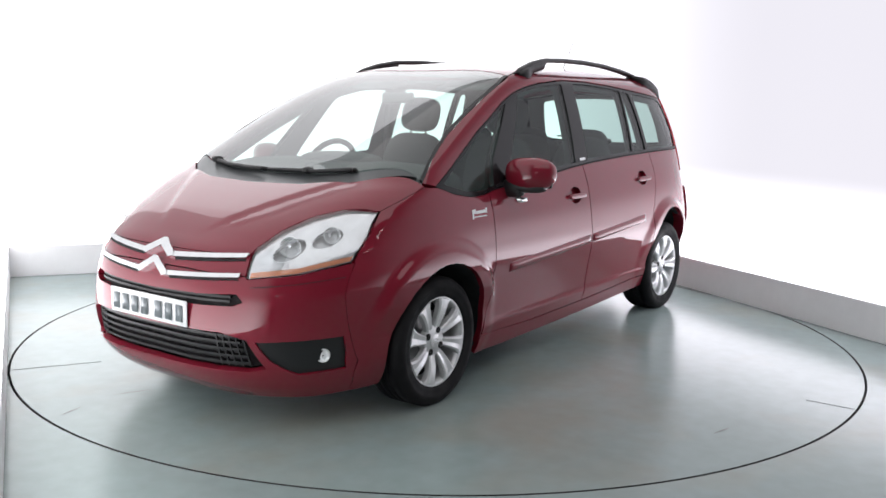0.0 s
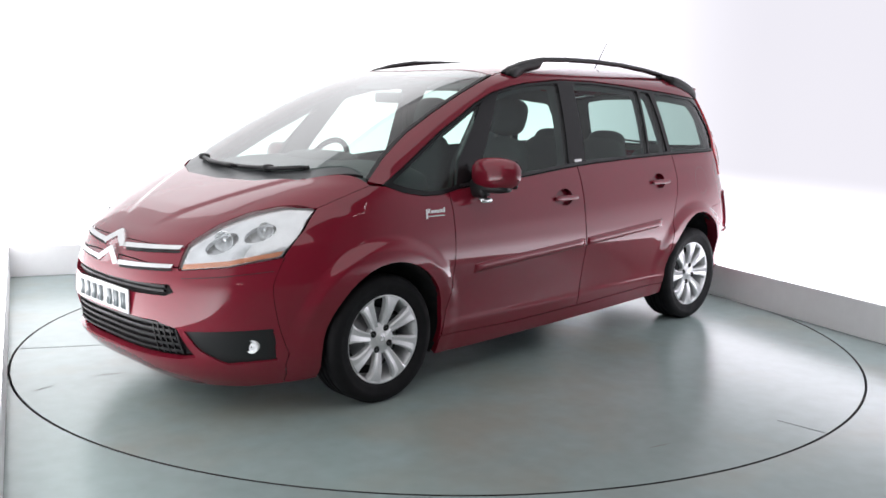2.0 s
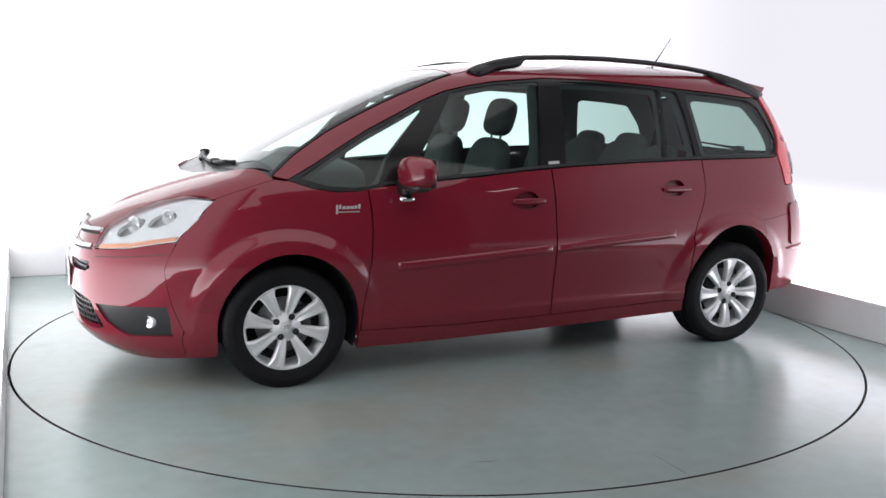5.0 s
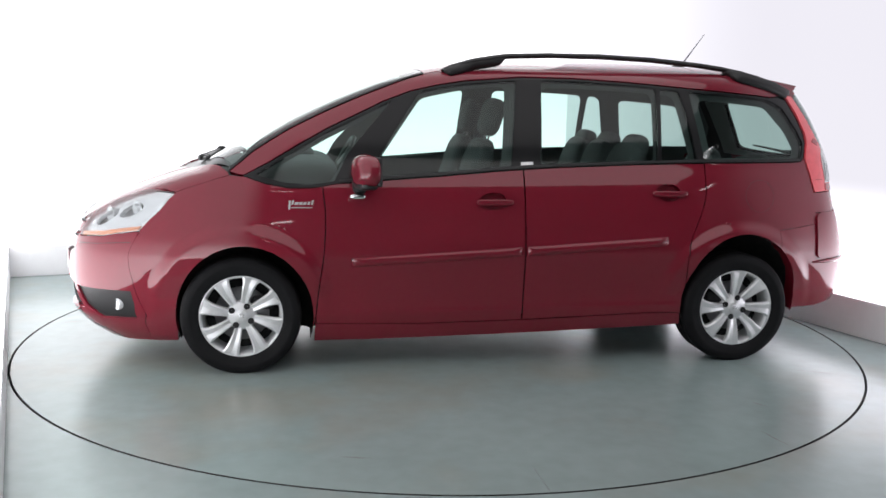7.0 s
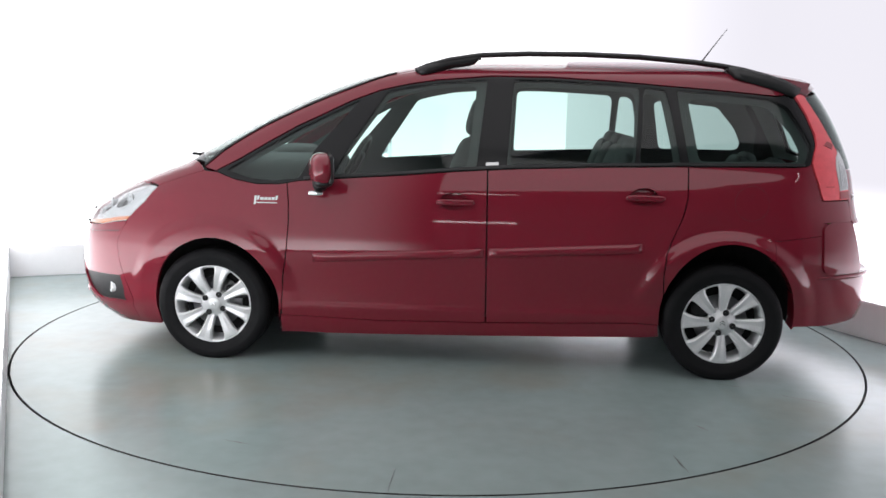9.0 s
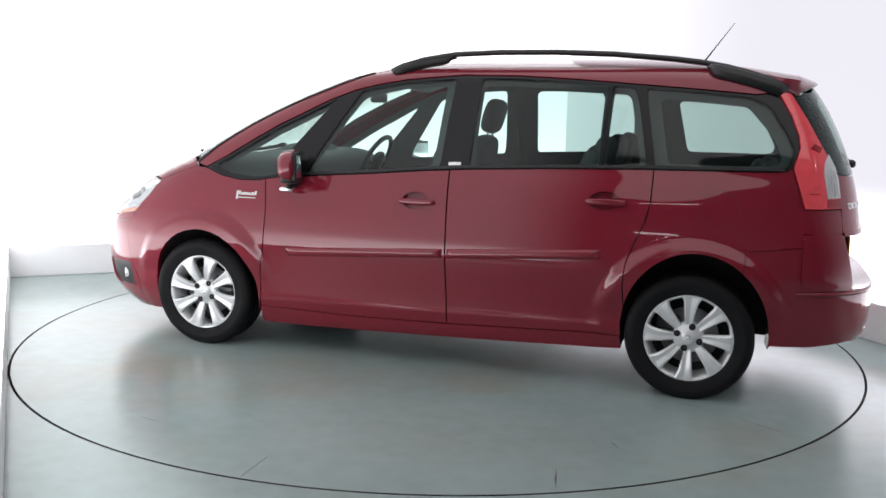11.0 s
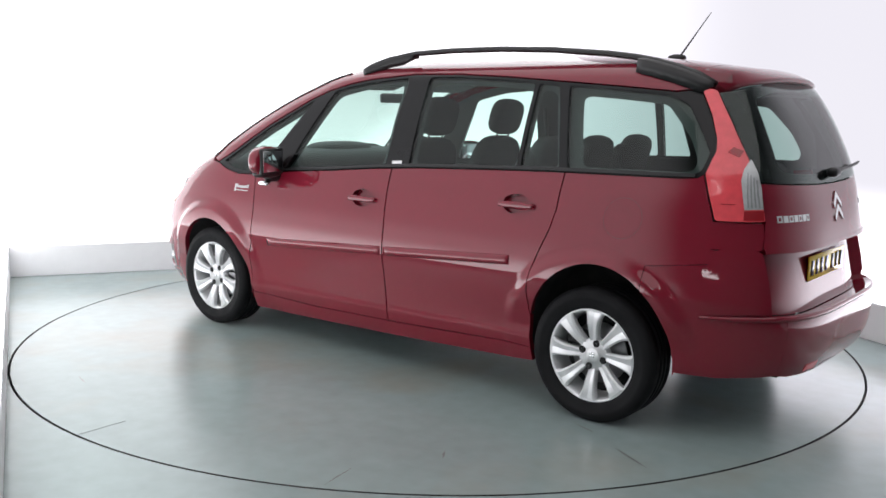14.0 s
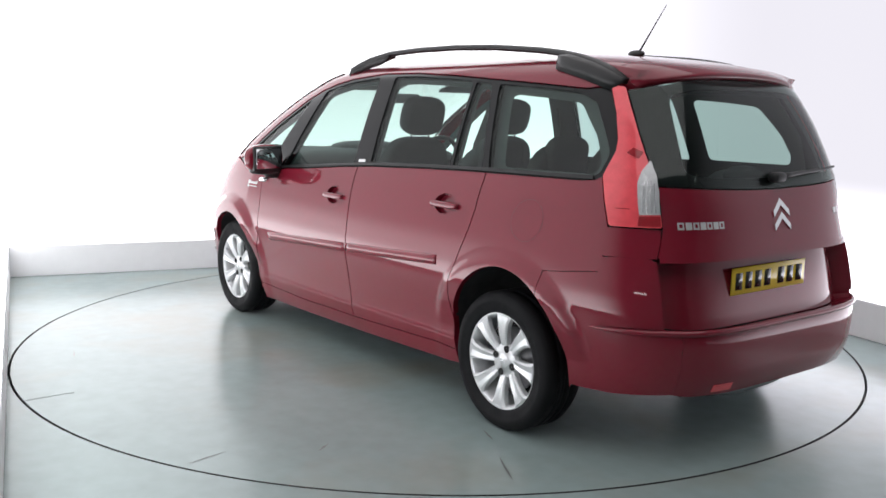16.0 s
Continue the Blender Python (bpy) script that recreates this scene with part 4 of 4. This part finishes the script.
        patch("side", poly, sign=s, depth=.075, step=.013, store=st)
    rb = panel("rear_bumper", st, PAINT, car)
    for s in (1, -1):
        up = [(float(rear(np.array(gate_y(z) + .010), np.array(z))), z) for z in np.linspace(.582, .8365, 6)] + [(-1.880, .8365), (-1.852, .815), (-1.858, .60), (-1.885, .575)]
        panel("bumper_upright", patch("side", soft(up, .02, 3), sign=s, lift=.012, depth=.02, step=.024), PAINT, rb)
    st = patch("rear", both_y([(0, .552), (.60, .552), (.60, .572), (0, .572)]), lift=.006, depth=.10, step=.03)
    panel("bumper_ledge", st, PAINT, rb)
    # rounded lip that runs along the ledge and fades out on both corners
    lip = [(float(rear(np.array(y), np.array(.560))) - .003, y, .560) for y in np.linspace(0, .60, 13)]
    lip += [(x, float(side(np.array(x), np.array(.560))) + .003, .560 - .02 * (x + 2.05)) for x in np.linspace(float(rear(np.array(.60), np.array(.560))) + .03, -1.84, 7)]
    lip = [(x, -y, z) for x, y, z in lip[:0:-1]] + lip
    fat = [.004, .008, .011] + [.013] * (len(lip) - 6) + [.011, .008, .004]
    part("bumper_lip", tube(lip, fat, 10), PAINT, rb)
    panel("rear_reflector", patch("rear", [(.36, .315), (.46, .315), (.46, .345), (.36, .345)], lift=.003, depth=.003), REDLENS, rb)
    # silencer under the tail
    bm = blob((.26, .62, .16), (-1.93, -.05, .265), 3, 12)
    part("silencer", bm, STEEL, car)
    return bonnet, gate


def both_y(half):
    """Mirror an outline of (y, z) that begins and ends on the middle line."""
    return half + [(-a, b) for a, b in half[::-1] if abs(a) > 1e-6]


def build_bumper(car):
    grille_u = both_y([(0, .560), (.30, .566), (.46, .572), (.50, .59), (.47, .622), (.30, .612), (0, .605)])
    low = both_y([(0, .300), (.30, .298), (.52, .296), (.575, .31), (.52, .435), (.42, .462), (.25, .462), (0, .458)])
    outer = both_y([(0, .155), (.40, .150), (.62, .145)] + [(seam_y(z) - .0004, z) for z in list(np.linspace(.155, .70, 22))] + [(.773, .738), (.660, .700), (.494, .680), (.488, .69), (.40, .690), (.20, .700), (0, .700)])
    holes = [grille_u, low, fog_in(1), fog_in(-1)]
    st = patch("front", outer, holes, 1, 0, .035, .026)
    b = panel("front_bumper", st, PAINT, car)
    # upper nose band between the lamps that carries the chevrons
    band = both_y([(0, .705), (.20, .705), (.40, .695), (.484, .694), (.484, .71), (.474, .772), (0, .772)])
    nose = panel("nose_band", patch("front", band, depth=.02, step=.026), PAINT, car)
    # chrome double chevron
    for zb, peak in ((.737, .795), (.662, .728)):
        for s in (1, -1):
            arm = [(.10, zb), (.20, zb + .006), (.465, zb + .024), (.468, zb + .040), (.20, zb + .024), (.094, zb + .018)]
            arm = [(s * y, z) for y, z in arm]
            panel("chrome_bar", patch("front", arm if s > 0 else arm[::-1], lift=.014, depth=.016, step=.025), CHROME, nose, "chrome chevron bar")
            leg = [(.10, zb), (.092, zb + .020), (.012, peak), (0, peak), (0, peak - .026), (.058, zb + .004), (.075, zb - .006)]
            leg = [(s * y, z) for y, z in leg]
            panel("chrome_chevron", patch("front", leg if s > 0 else leg[::-1], lift=.020, depth=.022, step=.025), CHROME, nose, "chrome chevron point")
    for zb in (.737, .662):
        for s in (1, -1):
            slit = [(.11, zb - .009), (.20, zb - .004), (.462, zb + .014), (.462, zb + .022), (.20, zb + .006), (.10, zb)]
            slit = [(s * y, z) for y, z in slit]
            panel("nose_slit", patch("front", slit if s > 0 else slit[::-1], lift=.003, depth=.003, step=.03), DARK, nose)
    # black insets with bars
    panel("upper_grille", patch("front", grille_u, lift=-.03, depth=0, step=.03), DARK, b)
    for z in (.578, .598):
        bar = both_y([(0, z), (.44, z + .008), (.44, z + .018), (0, z + .010)])
        panel("grille_bar", patch("front", bar, lift=-.016, depth=.012, step=.03), BLACK, b)
    panel("lower_grille", patch("front", low, lift=-.05, depth=0, step=.03), DARK, b)
    for z in (.322, .352, .382, .412, .440):
        w = .53 - (z - .30) * .35
        bar = both_y([(0, z), (w, z - .002), (w, z + .009), (0, z + .011)])
        panel("grille_bar", patch("front", bar, lift=-.022, depth=.02, step=.03), BLACK, b)
    for s in (1, -1):
        for k in range(5):
            y0 = .40 + .030 * k
            z1 = .452 - max(0, y0 - .42) * .22
            slat = [(s * y0, .312), (s * (y0 + .006), .312), (s * (y0 + .006 - .02), z1), (s * (y0 - .02), z1)]
            panel("grille_slat", patch("front", slat if s > 0 else slat[::-1], lift=-.020, depth=.012, step=.04), BLACK, b)
        crease = [(.515, .648), (.66, .662), (.768, .682), (.768, .685), (.66, .665), (.515, .651)]
        crease = [(s * y, z) for y, z in crease]
        panel("bumper_joint", patch("front", crease if s > 0 else crease[::-1], lift=.0006, depth=0, step=.02), BLACK, b)
    # plate
    xf = float(front(np.array(.0), np.array(.535))) + .012
    turn = Matrix.Rotation(radians(0), 4, "Y")
    bm = rbox((.010, .520, .112), (xf, 0, .520), .004, 1, turn)
    for v in bm.verts:
        v.co.x -= .10 * v.co.y ** 2
    plate = part("number_plate", bm, PLATEWHITE, b, "white number plate with blank bars")
    for i in range(7):
        y = -.215 + i * .068 + (.025 if i > 3 else 0)
        part("plate_bar", rbox((.003, .044, .072), (xf + .0055 - .10 * y * y, y, .520), 0, 1, turn), PLATEINK, plate)
    return b


def seam_y(z):
    """Where the front bumper meets the wing."""
    return float(np.interp(z, [.14, .20, .30, .73], [.690, .735, .774, .775]))


def fog_in(s):
    fog = [(.548, .426), (.765, .430), (.763, .360), (.753, .282), (.657, .274), (.593, .342)]
    fog = [(s * y, z) for y, z in fog]
    return fog if s > 0 else fog[::-1]


def build_wheel(car, x, s, phase):
    """Tyre, eight-spoke alloy rim, brake disc; the axle runs along y."""
    w = empty("wheel", car, pose(x, s * .752, .306))
    R = .309
    prof = [(.205, -.085), (.235, -.105), (.270, -.109), (.292, -.102), (.301, -.088), (R, -.070), (R, -.040), (R - .007, -.038), (R - .007, -.032), (R, -.030), (R, -.004), (R - .007, -.003), (R - .007, .003),
            (R, .004), (R, .030), (R - .007, .032), (R - .007, .038), (R, .040), (R, .080), (.301, .096), (.290, .106), (.270, .109), (.262, .110), (.258, .108), (.235, .105), (.214, .098), (.205, .085)]
    prof = [(r, y * s) for r, y in prof]
    t = lathe(prof, 72)
    bmesh.ops.recalc_face_normals(t, faces=t.faces)
    part("tyre", t, RUBBER, w, "black road tyre")
    rim = lathe([(.208, -.09), (.196, -.08), (.190, 0), (.196, .070), (.203, .088), (.2135, .098), (.2145, .092), (.209, -.08)], 64)
    bmesh.ops.recalc_face_normals(rim, faces=rim.faces)
    for v in rim.verts:
        v.co.y *= s
    bmesh.ops.recalc_face_normals(rim, faces=rim.faces)
    hub = part("rim", rim, ALLOY, w, "silver alloy rim")
    for k in range(8):
        a = radians(phase + 45 * k)
        bm = bmesh.new()
        loops = []
        for f in np.linspace(0, 1, 9):
            r = .045 + f * .158
            half = .0175 + .021 * f ** 1.3 + .012 * max(0, f - .85) * 6
            yy = .072 + .028 * math.sin(f * math.pi * .62)
            sweep = .05 * f * f
            c = Vector((r * math.cos(a + sweep), 0, r * math.sin(a + sweep)))
            d = Vector((-math.sin(a + sweep), 0, math.cos(a + sweep)))
            loops.append([bm.verts.new(c + d * o * half + Vector((0, s * (yy + h), 0))) for o, h in ((-1, -.030), (-1, -.006), (-.72, .001), (0, -.004), (.72, .001), (1, -.006), (1, -.030))])
        for p, q in zip(loops, loops[1:]):
            for i in range(7):
                j = (i + 1) % 7
                bm.faces.new((p[i], p[j], q[j], q[i]))
        bm.faces.new(loops[0])
        bm.faces.new(loops[-1][::-1])
        bmesh.ops.recalc_face_normals(bm, faces=bm.faces)
        part("spoke", bm, ALLOY, hub, smooth=False)
    bm = lathe([(.078, .045), (.076, .072), (.068, .078), (.036, .077), (.035, .081), (.031, .084), (.002, .085)], 36)
    for v in bm.verts:
        v.co.y *= s
    bmesh.ops.recalc_face_normals(bm, faces=bm.faces)
    part("hub_cap", bm, ALLOY, hub)
    for dz in (-.004, .008):
        for q in (1, -1):
            bm = rbox((.018, .003, .006), (q * .007, s * .0868, dz), .001, 1, Matrix.Rotation(q * radians(35), 4, "Y"))
            part("cap_mark", bm, CHROME, hub)
    for k in range(4):
        a = radians(phase + 17 + 90 * k)
        bm = lathe([(.0165, .06), (.0165, .0800), (.012, .0815), (.001, .078)], 14)
        for v in bm.verts:
            v.co.y *= s
            v.co += Vector((.0565 * math.cos(a), 0, .0565 * math.sin(a)))
        bmesh.ops.recalc_face_normals(bm, faces=bm.faces)
        part("wheel_bolt", bm, DARK, hub)
    bm = lathe([(.003, .035), (.07, .035), (.072, .020), (.140, .020), (.141, .008), (.07, .006)], 40)
    for v in bm.verts:
        v.co.y *= s
    bmesh.ops.recalc_face_normals(bm, faces=bm.faces)
    part("brake_disc", bm, STEEL, w)
    bm = rbox((.11, .07, .07), (.10 if x < 0 else -.11, s * .02, .06), .015, 2)
    part("brake_caliper", bm, DARK, w)
    bm = lathe([(.19, -.02), (.02, -.025)], 40)
    for v in bm.verts:
        v.co.y *= s
    part("rim_backing", bm, DARK, w)


def build_inside(car):
    """Liners, floor pan, seats, dashboard."""
    # dark tub under the belt, wheel housings
    st = {"v": [], "n": [], "f": []}
    for s in (1, -1):
        inner = [(x, z - .01) for x, z in along(1.25, -1.70)] + [(-1.80, .60), (-1.80, .50)]
        inner += [(-1.76, .40)] + arc(ARCH_R["cx"], ARCH_R["cz"], .375, .42, 172, 4, 14) + [(-.98, .28), (.95, .25)] + arc(ARCH_F["cx"], ARCH_F["cz"], .375, .405, 186, 20, 14) + [(1.72, .55), (1.55, .85)]
        patch("side", inner, sign=s, lift=-.055, depth=0, step=.07, store=st)
    panel("door_lining", st, DASH, car, "dark grey plastic door linings")
    bm = bmesh.new()
    for x0, x1, z, w in ((2.1, .95, .20, .55), (.98, -1.02, .235, .68), (-1.0, -2.1, .31, .55)):
        rbox((x0 - x1, 2 * w, .05), ((x0 + x1) / 2, 0, z), .01, 1, None, bm)
    part("floor_pan", bm, DARK, car)
    for c, w in ((ARCH_F, .56), (ARCH_R, .56)):
        for s in (1, -1):
            bm = bmesh.new()
            a = arc(c["cx"], c["cz"], c["rx"] + .004, c["rz"] + .004, -20 if c is ARCH_F else -14, 200 if c is ARCH_F else 186, 30)
            rows = []
            for x, z in a:
                rows.append((bm.verts.new((x, s * w, z)), bm.verts.new((x, s * (float(side(np.array(x), np.array(z))) - .02), z))))
            for p, q in zip(rows, rows[1:]):
                bm.faces.new((p[0], p[1], q[1], q[0]))
            hub = bm.verts.new((c["cx"], s * w, c["cz"]))
            for p, q in zip(rows, rows[1:]):
                bm.faces.new((p[0], q[0], hub))
            part("wheel_housing", bm, DARK, car)
    # dashboard and binnacle
    bm = blob((.72, 1.46, .36), (1.20, 0, .93), 4.5, 16)
    for v in bm.verts:
        if v.co.x > 1.2:
            v.co.z -= .10 * (v.co.x - 1.2)
    part("dashboard", bm, DASH, car, "dark grey dashboard top")
    part("instrument_hood", blob((.26, .50, .12), (1.10, 0, 1.09), 3, 12), DASH, car)
    # steering wheel on the right
    sw = empty("steering_wheel", car, pose(.80, -.37, 1.02, 0, 62, 0))
    bm = bmesh.new()
    ring = [(.185 * math.cos(2 * math.pi * k / 36), .185 * math.sin(2 * math.pi * k / 36), 0) for k in range(37)]
    part("wheel_rim", tube(ring, .017, 8, bm), BLACK, sw)
    bm = blob((.16, .14, .05), (0, 0, -.01), 3, 10)
    for a in (0, 180, 250, 290):
        tube([(0, 0, 0), (.18 * math.cos(radians(a + 90)), .18 * math.sin(radians(a + 90)), 0)], .014, 6, bm)
    part("wheel_boss", bm, BLACK, sw)
    # seats
    def seat(name, x, y, width, base, head_z, tall=.64):
        st_ = empty(name, car)
        part("cushion", blob((.50, width, .17), (x + .12, y, base), 4, 12), FABRIC, st_)
        lean = Matrix.Rotation(radians(-16), 4, "Y")
        part("backrest", blob((.13, width * .94, tall), (x - .20 + .14 * (.64 - tall), y, base + .34 - .5 * (.64 - tall)), 3.6, 14, None, lean), FABRIC, st_)
        part("headrest", blob((.11, .28, .22), (x - .305, y, head_z), 3.2, 12, None, lean), FABRIC, st_)
        for q in (1, -1):
            part("headrest_post", tube([(x - .262, y + q * .06, head_z - .20), (x - .295, y + q * .06, head_z - .05)], .007, 6), STEEL, st_)
    for y in (.33, -.33):
        seat("front_seat", .27, y, .48, .64, 1.34, .57)
    for y in (.46, 0, -.46):
        seat("rear_seat", -.55, y, .44, .56, 1.15)
    for y in (.33, -.33):
        seat("boot_seat", -1.38, y, .46, .48, 1.04)
    # inner mirror
    part("inner_mirror", rbox((.03, .22, .06), (.62, 0, 1.44), .012, 2), LINING, car)
    for s in (1, -1):
        # inside door post with its belt
        part("seat_belt", tube([(-.10, s * .66, 1.40), (-.12, s * .70, 1.1), (-.1, s * .72, .75)], .02, 4, None, .3), DASH, car)
        part("sun_visor", rbox((.16, .34, .02), (.40, s * .33, 1.515), .008, 2, Matrix.Rotation(radians(18), 4, "Y")), LINING, car)


def build_small(car):
    # front wipers parked on the scuttle
    for y0, y1 in ((.50, -.02), (-.04, -.46)):
        pts = [(float(np.interp(abs(y), [0, .3, .525, .67], [1.60, 1.585, 1.54, 1.46])), y, 0) for y in np.linspace(y0, y1, 9)]
        pts = [(x, y, float(top(np.array(x), np.array(y))) + .007) for x, y, _ in pts]
        part("wiper_blade", tube(pts, .011, 6), BLACK, car)
        pts = [(x + .035 * (1 - i / 9), y, z + .003) for i, (x, y, z) in enumerate(pts)]
        part("wiper_arm", tube(pts, .010, 6), BLACK, car)
        x, y, z = pts[-1 if y0 < 0 else 4]
        part("wiper_cap", blob((.060, .045, .034), (x - .01, y, z + .002), 2.6, 10), BLACK, car)
    # aerial
    z = float(top(np.array(-1.30), np.array(0.0)))
    aer = empty("aerial", car, pose(-1.30, 0, z))
    part("aerial_foot", blob((.10, .034, .036), (0, 0, .008), 2.2, 10), BLACK, aer)
    part("aerial_rod", tube([(-.02, 0, .02), (-.095, 0, .125), (-.165, 0, .222)], [.005, .003, .0018], 6), BLACK, aer)


build_place()
table = build_turntable()
car = empty("car")
tagged(car, "dark red metallic people carrier with black roof rails, on the turntable", "car")
rails = {}
for s in (1, -1):
    rails[s] = empty("roof_rail", car)
    rails[s]["label"] = "black roof rail"
bumper = build_bumper(car)
build_ends(car)
for s in (1, -1):
    build_side(car, s)
for x in (1.364, -1.364):
    for s in (1, -1):
        build_wheel(car, x, s, 13 if x > 0 else 0)
build_inside(car)
build_small(car)


def motions():
    """The deck turns at a steady rate after a soft start, and carries the car."""
    times = [0, .5, 1.0, 1.5, 2.0, 2.5, 3.0, 3.5] + [4 + .5 * i for i in range(25)]
    angles = [234.26, 232.98, 230.66, 227.55, 224.08, 220.56, 217.04, 213.53]
    def angle(t):
        if t <= 3.5:
            return angles[times.index(t)]
        return float(np.interp(t, [3.5, 7, 9, 12.5, 14.5, 16], [213.53, 189.21, 175.0, 151.30, 137.45, 127.03]))
    ox, oy = -.194, -.013
    rows, deck = [], []
    for t in times:
        a = radians(angle(t))
        rows.append((t, pose(ox * math.cos(a) - oy * math.sin(a), ox * math.sin(a) + oy * math.cos(a), 0, 0, 0, angle(t))))
        deck.append((t, pose(0, 0, 0, 0, 0, angle(t))))
    walk(car, rows)
    walk(table, deck)


motions()
